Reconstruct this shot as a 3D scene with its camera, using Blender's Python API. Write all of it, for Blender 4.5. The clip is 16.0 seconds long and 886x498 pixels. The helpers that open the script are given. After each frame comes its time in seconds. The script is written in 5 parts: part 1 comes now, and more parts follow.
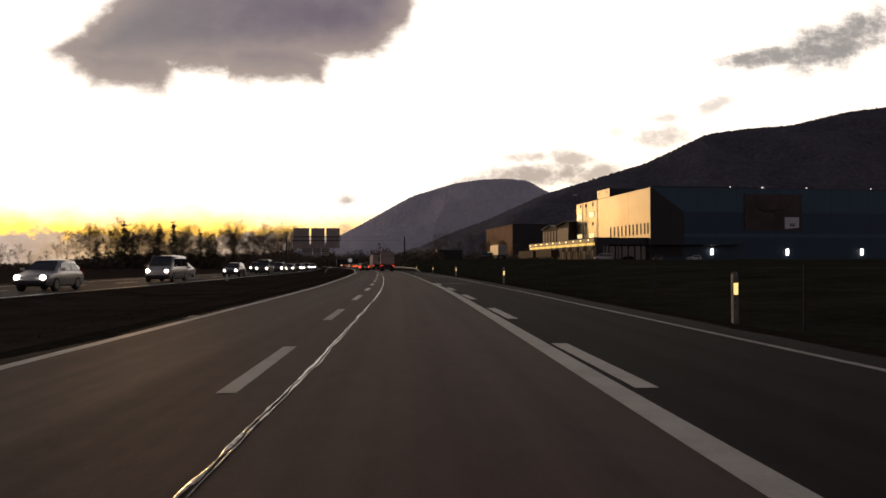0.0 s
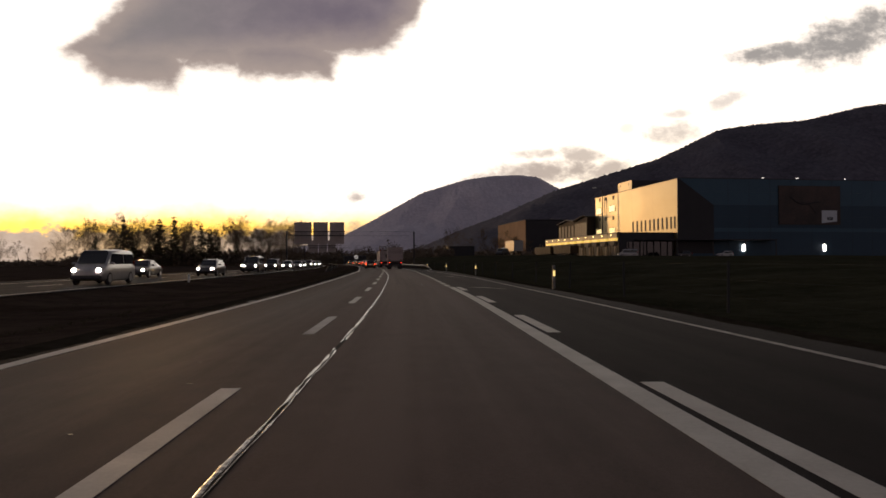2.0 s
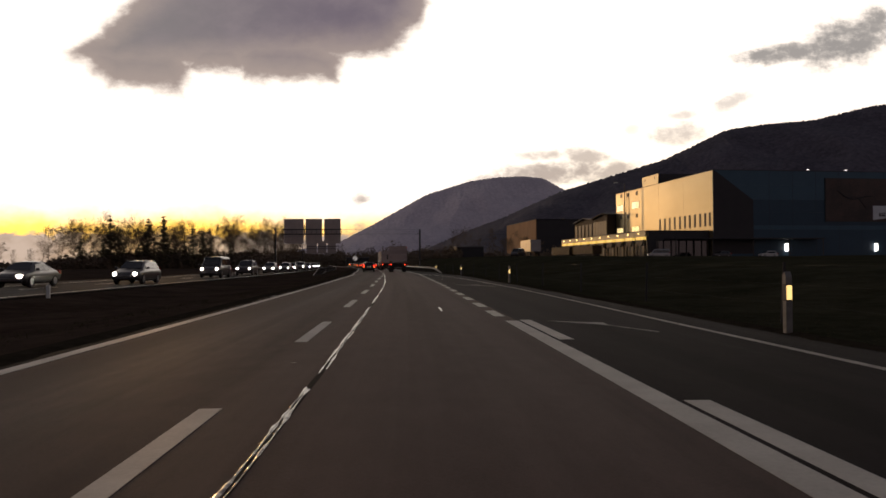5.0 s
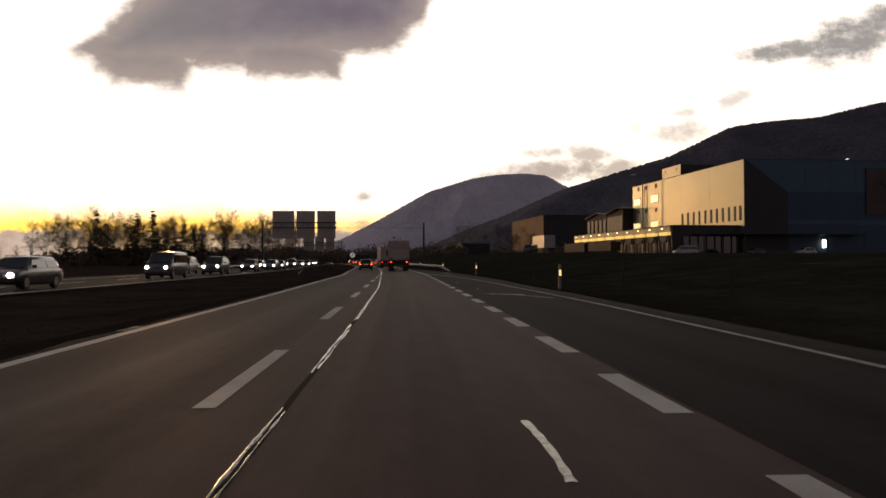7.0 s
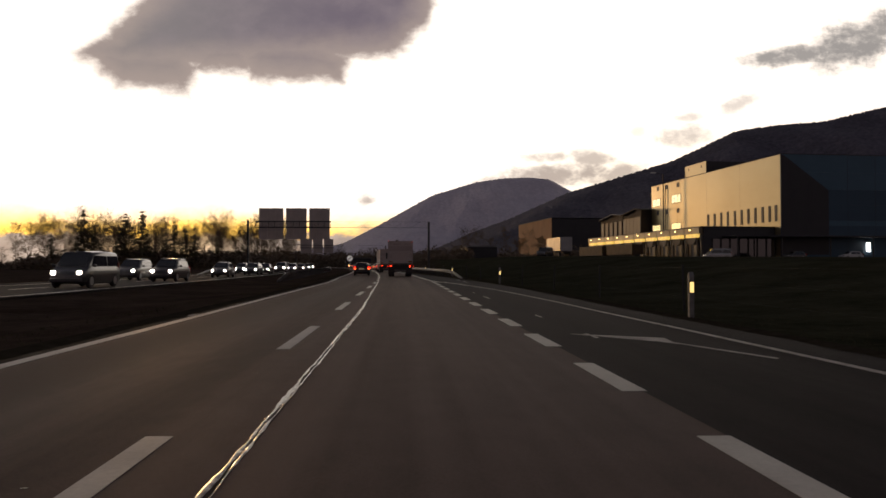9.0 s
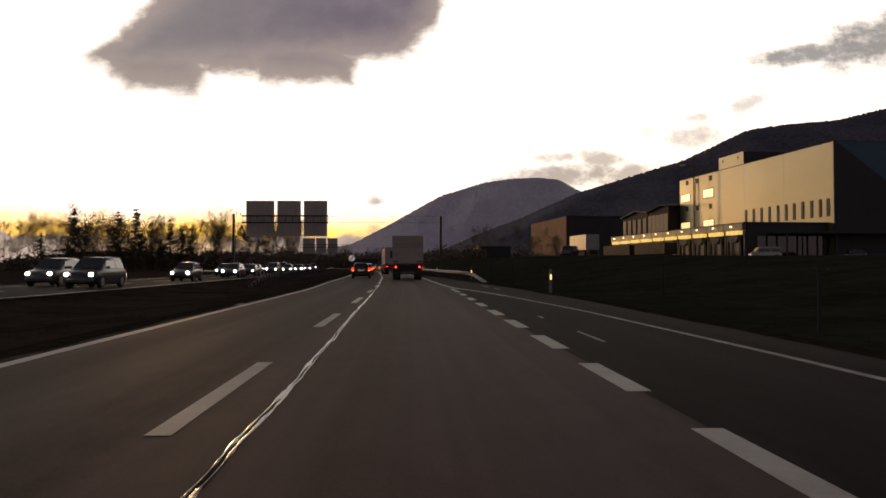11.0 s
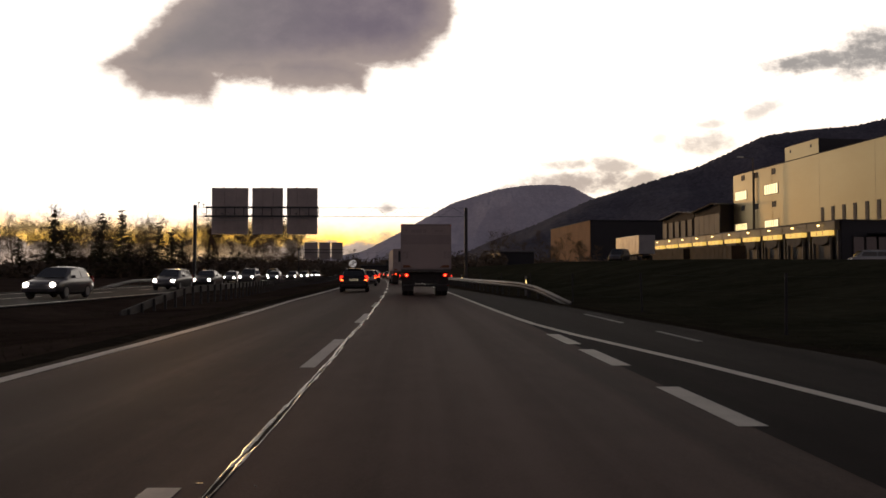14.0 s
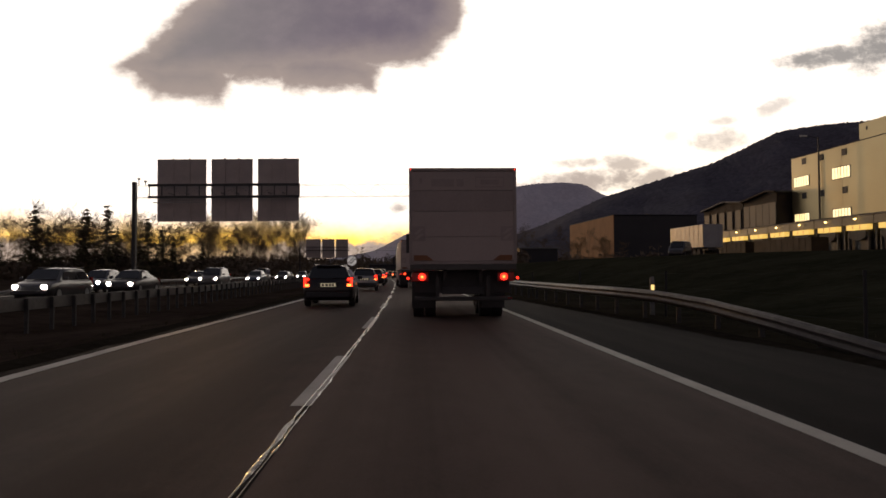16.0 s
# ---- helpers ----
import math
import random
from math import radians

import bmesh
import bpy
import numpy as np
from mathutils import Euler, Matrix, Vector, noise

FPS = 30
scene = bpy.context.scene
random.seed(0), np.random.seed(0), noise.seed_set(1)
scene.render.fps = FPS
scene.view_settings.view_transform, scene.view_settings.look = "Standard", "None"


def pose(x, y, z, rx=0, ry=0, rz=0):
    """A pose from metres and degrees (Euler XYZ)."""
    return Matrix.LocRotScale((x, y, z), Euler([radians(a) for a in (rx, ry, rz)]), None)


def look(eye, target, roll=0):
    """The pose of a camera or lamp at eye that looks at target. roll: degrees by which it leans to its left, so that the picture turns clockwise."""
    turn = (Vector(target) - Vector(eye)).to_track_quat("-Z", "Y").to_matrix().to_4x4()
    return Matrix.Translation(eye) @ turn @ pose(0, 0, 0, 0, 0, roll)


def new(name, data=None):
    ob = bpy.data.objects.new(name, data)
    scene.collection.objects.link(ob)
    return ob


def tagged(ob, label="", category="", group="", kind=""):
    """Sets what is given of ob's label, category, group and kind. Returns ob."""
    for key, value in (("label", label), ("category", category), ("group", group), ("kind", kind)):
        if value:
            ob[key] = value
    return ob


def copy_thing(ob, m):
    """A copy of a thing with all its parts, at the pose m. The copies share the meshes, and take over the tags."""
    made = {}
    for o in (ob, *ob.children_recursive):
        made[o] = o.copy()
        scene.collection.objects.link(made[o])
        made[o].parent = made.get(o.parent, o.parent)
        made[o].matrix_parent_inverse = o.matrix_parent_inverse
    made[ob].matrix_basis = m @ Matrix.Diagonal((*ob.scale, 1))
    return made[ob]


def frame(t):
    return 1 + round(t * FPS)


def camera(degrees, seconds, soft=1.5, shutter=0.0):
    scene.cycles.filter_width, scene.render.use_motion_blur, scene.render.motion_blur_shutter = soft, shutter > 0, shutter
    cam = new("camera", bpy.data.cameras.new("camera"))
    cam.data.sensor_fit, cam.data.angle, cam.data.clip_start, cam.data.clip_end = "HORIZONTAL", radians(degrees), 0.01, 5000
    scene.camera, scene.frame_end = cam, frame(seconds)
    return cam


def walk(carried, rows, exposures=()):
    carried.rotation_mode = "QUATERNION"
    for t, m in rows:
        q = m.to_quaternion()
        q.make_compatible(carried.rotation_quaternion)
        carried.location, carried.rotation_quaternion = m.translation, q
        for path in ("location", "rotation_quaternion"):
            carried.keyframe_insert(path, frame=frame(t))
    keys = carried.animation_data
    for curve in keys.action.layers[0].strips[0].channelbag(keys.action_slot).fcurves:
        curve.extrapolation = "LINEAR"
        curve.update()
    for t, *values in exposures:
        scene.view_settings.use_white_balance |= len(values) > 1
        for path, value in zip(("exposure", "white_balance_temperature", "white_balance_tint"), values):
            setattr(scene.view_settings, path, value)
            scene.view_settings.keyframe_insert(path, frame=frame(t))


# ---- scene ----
cam = camera(62.0, 16.0, soft=1.6)
EYE = 1.2
# seconds, x, y, yaw, pitch, roll
ROWS = [
    (0.0, 0.000, 0.000, -3.600, 1.231, 0.137),
    (0.5, 0.046, 3.208, -3.495, 1.069, 0.057),
    (1.0, 0.141, 6.498, -3.212, 0.991, 0.172),
    (1.5, 0.155, 9.886, -3.077, 1.087, 0.167),
    (2.0, 0.180, 13.100, -2.843, 0.994, 0.185),
    (2.5, 0.196, 16.212, -2.694, 1.280, 0.158),
    (3.0, 0.230, 19.661, -2.584, 1.131, 0.181),
    (3.5, 0.230, 22.726, -2.509, 1.254, 0.189),
    (4.0, 0.261, 25.829, -2.444, 1.106, 0.284),
    (6.5, 0.149, 43.302, -2.430, 1.180, 0.244),
    (7.0, 0.132, 47.028, -2.266, 0.930, 0.187),
    (7.5, 0.104, 50.386, -2.183, 1.061, 0.089),
    (8.0, 0.074, 54.172, -2.106, 1.196, 0.141),
    (8.5, 0.042, 57.324, -2.074, 1.160, 0.121),
    (9.0, -0.011, 61.174, -2.046, 1.245, 0.021),
    (11.5, -0.333, 79.376, -1.103, 1.307, 0.151),
    (12.0, -0.471, 83.084, -0.843, 1.332, 0.158),
    (12.5, -0.627, 87.120, -0.712, 1.399, -0.053),
    (13.0, -0.778, 91.249, -0.559, 1.626, -0.104),
    (13.5, -0.949, 95.523, -0.512, 1.704, -0.189),
    (14.0, -1.116, 99.532, -0.470, 1.866, 0.001),
    (14.5, -1.299, 104.219, -0.410, 1.952, -0.055),
    (15.0, -1.556, 109.059, -0.391, 1.851, -0.082),
    (15.5, -1.731, 113.601, -0.169, 1.872, -0.027),
    (16.0, -2.016, 119.215, 0.429, 1.802, 0.320),
]
walk(cam, [(t, pose(x, y, EYE, 90 + p, r, yaw)) for t, x, y, yaw, p, r in ROWS], [(0.0, 0.15, 6800, 18), (16.0, 0.15, 6800, 18)])

# ---- world and light ----
SUN_LEFT = 19.0      # degrees left of +y
SUN_UP = 4.0


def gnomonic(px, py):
    """Sky plane coordinates (x/y, z/y) of a spot of the sky, from its pixel place in the camera's view."""
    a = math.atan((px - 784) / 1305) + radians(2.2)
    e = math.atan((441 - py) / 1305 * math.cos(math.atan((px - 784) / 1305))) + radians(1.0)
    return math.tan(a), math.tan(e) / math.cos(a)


def build_world():
    w = bpy.data.worlds.new("sky")
    scene.world = w
    w.use_nodes = True
    nt = w.node_tree
    nt.nodes.clear()
    N, L = nt.nodes.new, nt.links.new

    def math_node(op, a, b=None, clamp=False):
        n = N("ShaderNodeMath")
        n.operation, n.use_clamp = op, clamp
        for i, v in enumerate((a, b)):
            if v is None:
                continue
            if isinstance(v, (int, float)):
                n.inputs[i].default_value = v
            else:
                L(v, n.inputs[i])
        return n.outputs[0]

    sky = N("ShaderNodeTexSky")
    sky.sky_type = "NISHITA"
    sky.sun_disc = False
    sky.sun_elevation = radians(SUN_UP)
    sky.sun_rotation = radians(-SUN_LEFT)
    sky.air_density, sky.dust_density, sky.ozone_density = 1.0, 3.0, 1.2
    co = N("ShaderNodeTexCoord")
    sep = N("ShaderNodeSeparateXYZ")
    L(co.outputs["Generated"], sep.inputs[0])
    yy = math_node("MAXIMUM", sep.outputs[1], 0.05)
    u = math_node("DIVIDE", sep.outputs[0], yy)
    v = math_node("DIVIDE", sep.outputs[2], yy)
    comb = N("ShaderNodeCombineXYZ")
    L(u, comb.inputs[0]), L(v, comb.inputs[1])
    stretch = N("ShaderNodeMapping")
    stretch.inputs["Scale"].default_value = (1.0, 1.5, 1.0)
    L(comb.outputs[0], stretch.inputs[0])
    no1 = N("ShaderNodeTexNoise")
    no1.inputs["Scale"].default_value, no1.inputs["Detail"].default_value, no1.inputs["Roughness"].default_value = 9.0, 7.0, 0.62
    L(stretch.outputs[0], no1.inputs["Vector"])
    no2 = N("ShaderNodeTexNoise")
    no2.inputs["Scale"].default_value, no2.inputs["Detail"].default_value, no2.inputs["Roughness"].default_value = 34.0, 5.0, 0.6
    L(stretch.outputs[0], no2.inputs["Vector"])

    def smooth(value, a, b, lo, hi):
        n = N("ShaderNodeMapRange")
        n.interpolation_type = "SMOOTHSTEP"
        for key, x in (("From Min", a), ("From Max", b), ("To Min", lo), ("To Max", hi)):
            n.inputs[key].default_value = x
        L(value, n.inputs["Value"])
        return n.outputs[0]

    def colour_mix(f, a, b):
        n = N("ShaderNodeMix")
        n.data_type = "RGBA"
        for key, x in (("Factor", f), ("A", a), ("B", b)):
            if isinstance(x, (tuple, float)):
                n.inputs[key].default_value = x
            else:
                L(x, n.inputs[key])
        return n.outputs["Result"]

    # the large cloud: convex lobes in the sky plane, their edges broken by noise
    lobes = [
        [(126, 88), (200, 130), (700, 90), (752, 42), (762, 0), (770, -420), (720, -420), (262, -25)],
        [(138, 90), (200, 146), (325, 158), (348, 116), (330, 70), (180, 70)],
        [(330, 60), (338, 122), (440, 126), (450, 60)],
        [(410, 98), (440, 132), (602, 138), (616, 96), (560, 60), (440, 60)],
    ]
    inside = None
    for pts in lobes:
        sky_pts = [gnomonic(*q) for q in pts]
        lobe = None
        for (ax, ay), (bx, by) in zip(sky_pts, sky_pts[1:] + sky_pts[:1]):
            ln = math.hypot(bx - ax, by - ay)
            nx, ny = (ay - by) / ln, (bx - ax) / ln
            d = math_node("ADD", math_node("MULTIPLY", math_node("SUBTRACT", u, ax), nx), math_node("MULTIPLY", math_node("SUBTRACT", v, ay), ny))
            lobe = d if lobe is None else math_node("MINIMUM", lobe, d)
        inside = lobe if inside is None else math_node("MAXIMUM", inside, lobe)
    ragged = math_node("ADD", inside, math_node("MULTIPLY", math_node("SUBTRACT", no1.outputs[0], 0.5), 0.045))
    ragged = math_node("ADD", ragged, math_node("MULTIPLY", math_node("SUBTRACT", no2.outputs[0], 0.5), 0.022))
    total = smooth(ragged, -0.011, 0.010, 0.0, 0.97)
    # small ragged scraps: middle and half sizes in pixels of the camera's view, tilt, depth
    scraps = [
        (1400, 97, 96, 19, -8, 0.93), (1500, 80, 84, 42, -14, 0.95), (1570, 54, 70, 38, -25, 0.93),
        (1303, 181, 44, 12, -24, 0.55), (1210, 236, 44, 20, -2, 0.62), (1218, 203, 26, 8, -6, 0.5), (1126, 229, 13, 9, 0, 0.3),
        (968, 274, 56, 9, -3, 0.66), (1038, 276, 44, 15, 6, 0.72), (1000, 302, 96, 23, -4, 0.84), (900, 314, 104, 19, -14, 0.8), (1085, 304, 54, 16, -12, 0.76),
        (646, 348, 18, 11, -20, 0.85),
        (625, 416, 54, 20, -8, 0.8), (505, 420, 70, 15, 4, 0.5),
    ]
    no3 = N("ShaderNodeTexNoise")
    no3.inputs["Scale"].default_value, no3.inputs["Detail"].default_value, no3.inputs["Roughness"].default_value = 26.0, 8.0, 0.66
    L(stretch.outputs[0], no3.inputs["Vector"])
    torn = math_node("MULTIPLY", math_node("SUBTRACT", no3.outputs[0], 0.5), 4.2)
    thin = None
    for px, py, rx, ry, tilt, deep in scraps:
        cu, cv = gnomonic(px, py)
        du, dv = math_node("SUBTRACT", u, cu), math_node("SUBTRACT", v, cv)
        c, s = math.cos(radians(-tilt)), math.sin(radians(-tilt))
        a = math_node("ADD", math_node("MULTIPLY", du, c), math_node("MULTIPLY", dv, s))
        b = math_node("ADD", math_node("MULTIPLY", du, -s), math_node("MULTIPLY", dv, c))
        a, b = math_node("DIVIDE", a, rx / 1260), math_node("DIVIDE", b, ry / 1260)
        r = math_node("ADD", math_node("ADD", math_node("MULTIPLY", a, a), math_node("MULTIPLY", b, b)), torn)
        f = smooth(r, 1.5, -0.1, 0.0, deep)
        thin = f if thin is None else math_node("MAXIMUM", thin, f)
    front = smooth(sep.outputs[1], 0.05, 0.2, 0.0, 1.0)
    total, thin = math_node("MULTIPLY", total, front), math_node("MULTIPLY", thin, front)
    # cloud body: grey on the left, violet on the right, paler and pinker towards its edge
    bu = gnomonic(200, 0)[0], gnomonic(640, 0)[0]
    core = colour_mix(smooth(u, bu[0], bu[1], 0.0, 1.0), (1.75, 1.68, 1.72, 1), (1.15, 0.98, 1.32, 1))
    core = colour_mix(smooth(no1.outputs[0], 0.35, 0.7, 0.0, 0.45), core, (2.5, 2.15, 2.3, 1))
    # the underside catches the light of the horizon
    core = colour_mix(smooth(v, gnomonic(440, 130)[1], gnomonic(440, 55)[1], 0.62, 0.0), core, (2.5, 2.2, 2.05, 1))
    body = colour_mix(smooth(ragged, 0.0, 0.05, 0.75, 0.0), core, (3.5, 2.95, 2.6, 1))
    scrap = colour_mix(smooth(v, 0.1, 0.3, 0.0, 1.0), (3.3, 2.8, 2.45, 1), (2.6, 2.6, 2.5, 1))
    # thin high haze: a bright band along the western horizon, golden by the sun, dim overhead and in the east
    west = smooth(sep.outputs[1], 0.3, 0.95, 0.0, 1.0)
    high = smooth(sep.outputs[2], 0.33, 0.5, 1.0, 0.0)
    veil = math_node("MULTIPLY", west, high)
    dsun = math_node("ABSOLUTE", math_node("ADD", u, math.tan(radians(SUN_LEFT))))
    by_sun = smooth(dsun, 0.2, 0.5, 1.0, 0.0)
    patchy = math_node("ADD", sep.outputs[2], math_node("MULTIPLY", math_node("SUBTRACT", no1.outputs[0], 0.5), 0.05))
    low = smooth(patchy, 0.043, 0.080, 0.96, 0.0)
    gold = math_node("MULTIPLY", by_sun, low)
    haze = colour_mix(gold, (12.5, 11.9, 10.5, 1), (16.8, 9.7, 1.3, 1))
    rosy = math_node("MULTIPLY", smooth(sep.outputs[2], 0.05, 0.22, 0.8, 0.0), smooth(dsun, 0.3, 0.8, 0.0, 1.0))
    haze = colour_mix(rosy, haze, (12.3, 10.9, 7.3, 1))
    clear = colour_mix(0.75, sky.outputs[0], (0.62, 0.62, 0.78, 1))
    # a faint rosy glow all round the horizon
    clear = colour_mix(smooth(sep.outputs[2], 0.0, 0.36, 0.9, 0.0), clear, (3.1, 2.35, 2.3, 1))
    glow = colour_mix(veil, clear, haze)
    # grey-lilac cloud bank low in the west, with an uneven top
    top = math_node("ADD", sep.outputs[2], math_node("MULTIPLY", math_node("SUBTRACT", no2.outputs[0], 0.5), 0.045))
    bank = math_node("MULTIPLY", smooth(top, 0.035, 0.043, 0.9, 0.0), smooth(dsun, 0.02, 0.16, 0.78, 1.0))
    bank = math_node("MULTIPLY", bank, smooth(sep.outputs[1], 0.2, 0.6, 0.0, 1.0))
    bank_tone = colour_mix(smooth(no1.outputs[0], 0.35, 0.62, 0.0, 1.0), (2.1, 1.8, 1.85, 1), (4.3, 3.9, 3.75, 1))
    glow = colour_mix(bank, glow, bank_tone)
    glow = colour_mix(thin, glow, scrap)
    glow = colour_mix(total, glow, body)
    bg = N("ShaderNodeBackground")
    bg.inputs["Strength"].default_value = 0.1
    L(glow, bg.inputs["Color"])
    out = N("ShaderNodeOutputWorld")
    L(bg.outputs[0], out.inputs[0])


build_world()
sun_data = bpy.data.lights.new("sun", "SUN")
sun_data.energy, sun_data.angle, sun_data.color = 0.3, radians(3.0), (1.0, 0.58, 0.22)
sun_ob = new("sun", sun_data)
_sd = Vector((-math.sin(radians(SUN_LEFT)) * math.cos(radians(SUN_UP)), math.cos(radians(SUN_LEFT)) * math.cos(radians(SUN_UP)), math.sin(radians(SUN_UP))))
sun_ob.matrix_world = look((0, 0, 50), Vector((0, 0, 50)) - _sd)


# ---- materials ----
def material(name, base, rough=0.6, metal=0.0, second=None, scale=3.0, amount=0.5, bump=0.0, bump_scale=40.0, coat=0.0, emit=None, power=0.0, spec=0.5, stretch=(1, 1, 1), tint=None):
    """A surface with two scales of variation: a large mottling between base and second, and a fine grain with relief."""
    m = bpy.data.materials.new(name)
    m.use_nodes = True
    nt = m.node_tree
    N, L = nt.nodes.new, nt.links.new
    b = nt.nodes["Principled BSDF"]
    b.inputs["Base Color"].default_value = (*base, 1)
    b.inputs["Roughness"].default_value = rough
    b.inputs["Metallic"].default_value = metal
    b.inputs["Specular IOR Level"].default_value = spec
    b.inputs["Coat Weight"].default_value = coat
    if tint:
        b.inputs["Specular Tint"].default_value = (*tint, 1)
    if coat:
        b.inputs["Coat Roughness"].default_value = 0.06
    co = N("ShaderNodeTexCoord")
    mp = N("ShaderNodeMapping")
    mp.inputs["Scale"].default_value = stretch
    L(co.outputs["Object"], mp.inputs[0])
    if second:
        no = N("ShaderNodeTexNoise")
        no.inputs["Scale"].default_value, no.inputs["Detail"].default_value, no.inputs["Roughness"].default_value = scale, 6, 0.6
        L(mp.outputs[0], no.inputs["Vector"])
        fine = N("ShaderNodeTexNoise")
        fine.inputs["Scale"].default_value, fine.inputs["Detail"].default_value = scale * 17, 3
        L(mp.outputs[0], fine.inputs["Vector"])
        add = N("ShaderNodeMath")
        add.operation = "MULTIPLY_ADD"
        L(fine.outputs[0], add.inputs[0])
        add.inputs[1].default_value = 0.45
        L(no.outputs[0], add.inputs[2])
        mr = N("ShaderNodeMapRange")
        mr.inputs["From Min"].default_value, mr.inputs["From Max"].default_value = 0.72 - amount * 0.35, 0.72 + amount * 0.35
        L(add.outputs[0], mr.inputs["Value"])
        mx = N("ShaderNodeMix")
        mx.data_type = "RGBA"
        mx.inputs["A"].default_value, mx.inputs["B"].default_value = (*base, 1), (*second, 1)
        L(mr.outputs[0], mx.inputs["Factor"])
        col = mx.outputs["Result"]
        L(col, b.inputs["Base Color"])
        rr = N("ShaderNodeMapRange")
        rr.inputs["To Min"].default_value, rr.inputs["To Max"].default_value = max(0.02, rough - 0.08), min(1, rough + 0.08)
        L(no.outputs[0], rr.inputs["Value"])
        L(rr.outputs[0], b.inputs["Roughness"])
    if bump:
        bn = N("ShaderNodeTexNoise")
        bn.inputs["Scale"].default_value, bn.inputs["Detail"].default_value = bump_scale, 4
        L(mp.outputs[0], bn.inputs["Vector"])
        bp = N("ShaderNodeBump")
        bp.inputs["Strength"].default_value, bp.inputs["Distance"].default_value = bump, 0.01
        L(bn.outputs[0], bp.inputs["Height"])
        L(bp.outputs[0], b.inputs["Normal"])
    if emit:
        b.inputs["Emission Color"].default_value = (*emit, 1)
        b.inputs["Emission Strength"].default_value = power
    return m


def road_material(name, dark, light, rough, spec):
    """Asphalt: long streaks worn along the lanes, mottled patches and a stony grain. The UV map holds metres across and along."""
    m = bpy.data.materials.new(name)
    m.use_nodes = True
    nt = m.node_tree
    N, L = nt.nodes.new, nt.links.new
    b = nt.nodes["Principled BSDF"]
    b.inputs["Specular IOR Level"].default_value = spec
    co = N("ShaderNodeTexCoord")

    def field(sx, sy, detail, roughness=0.6):
        mp = N("ShaderNodeMapping")
        mp.inputs["Scale"].default_value = (sx, sy, 1)
        L(co.outputs["UV"], mp.inputs[0])
        no = N("ShaderNodeTexNoise")
        no.inputs["Scale"].default_value, no.inputs["Detail"].default_value, no.inputs["Roughness"].default_value = 1.0, detail, roughness
        L(mp.outputs[0], no.inputs["Vector"])
        return no.outputs[0]

    def calc(op, x, y, clamp=False):
        n = N("ShaderNodeMath")
        n.operation, n.use_clamp = op, clamp
        for i, v in enumerate((x, y)):
            if isinstance(v, (int, float)):
                n.inputs[i].default_value = v
            else:
                L(v, n.inputs[i])
        return n.outputs[0]

    streak, patch, mottle, grain = field(1.1, 0.012, 4), field(0.35, 0.06, 5), field(3.0, 1.6, 6), field(38, 38, 4, 0.75)
    v = calc("ADD", calc("MULTIPLY", streak, 1.1), calc("MULTIPLY", patch, 0.6))
    v = calc("ADD", v, calc("ADD", calc("MULTIPLY", mottle, 0.45), calc("MULTIPLY", grain, 0.75)))
    # outer lane darker, middle paler: the lens's corner dimming put into the colour
    sx = N("ShaderNodeSeparateXYZ")
    L(co.outputs["UV"], sx.inputs[0])
    lane = N("ShaderNodeMapRange")
    lane.interpolation_type = "SMOOTHSTEP"
    for key, x in (("From Min", -2.2), ("From Max", 1.4), ("To Min", -0.34), ("To Max", 0.14)):
        lane.inputs[key].default_value = x
    L(sx.outputs[0], lane.inputs["Value"])
    v = calc("ADD", v, lane.outputs[0])
    # the same dimming carried on, darkening the asphalt towards the right
    right_dimming = N("ShaderNodeMapRange")
    right_dimming.interpolation_type = "SMOOTHSTEP"
    for key, x in (("From Min", 1.9), ("From Max", 3.9), ("To Min", 0.0), ("To Max", 0.2)):
        right_dimming.inputs[key].default_value = x
    L(sx.outputs[0], right_dimming.inputs["Value"])
    v = calc("SUBTRACT", v, right_dimming.outputs[0])
    # polished wheel tracks; their sheen is partly painted as a paler tone
    tracks = calc("MULTIPLY", calc("COSINE", calc("MULTIPLY", calc("ADD", sx.outputs[0], 1.45), 3.4), 0.0), 0.065)
    outer = N("ShaderNodeMapRange")
    outer.interpolation_type = "SMOOTHSTEP"
    for key, x in (("From Min", -0.4), ("From Max", 0.7), ("To Min", 1.0), ("To Max", 0.12)):
        outer.inputs[key].default_value = x
    L(sx.outputs[0], outer.inputs["Value"])
    tracks = calc("MULTIPLY", tracks, outer.outputs[0])
    v = calc("ADD", v, tracks)
    band = N("ShaderNodeMapRange")
    band.interpolation_type = "SMOOTHSTEP"
    for key, x in (("From Min", 0.05), ("From Max", 0.5), ("To Min", 0.2), ("To Max", 0.0)):
        band.inputs[key].default_value = x
    L(calc("ABSOLUTE", calc("SUBTRACT", sx.outputs[0], 4.95), 0.0), band.inputs["Value"])
    v = calc("SUBTRACT", v, band.outputs[0])
    chips = field(120, 120, 2, 0.5)
    v = calc("ADD", v, calc("MULTIPLY", calc("GREATER_THAN", chips, 0.66), 0.35))
    v = calc("MULTIPLY", calc("SUBTRACT", v, 1.185), 1.95, True)
    mx = N("ShaderNodeMix")
    mx.data_type = "RGBA"
    mx.inputs["A"].default_value, mx.inputs["B"].default_value = (*dark, 1), (*light, 1)
    L(v, mx.inputs["Factor"])
    L(mx.outputs["Result"], b.inputs["Base Color"])
    L(calc("SUBTRACT", calc("SUBTRACT", rough + 0.1, calc("MULTIPLY", streak, 0.2)), calc("MULTIPLY", tracks, 0.45)), b.inputs["Roughness"])
    bp = N("ShaderNodeBump")
    bp.inputs["Strength"].default_value, bp.inputs["Distance"].default_value = 0.5, 0.01
    L(grain, bp.inputs["Height"])
    L(bp.outputs[0], b.inputs["Normal"])
    return m


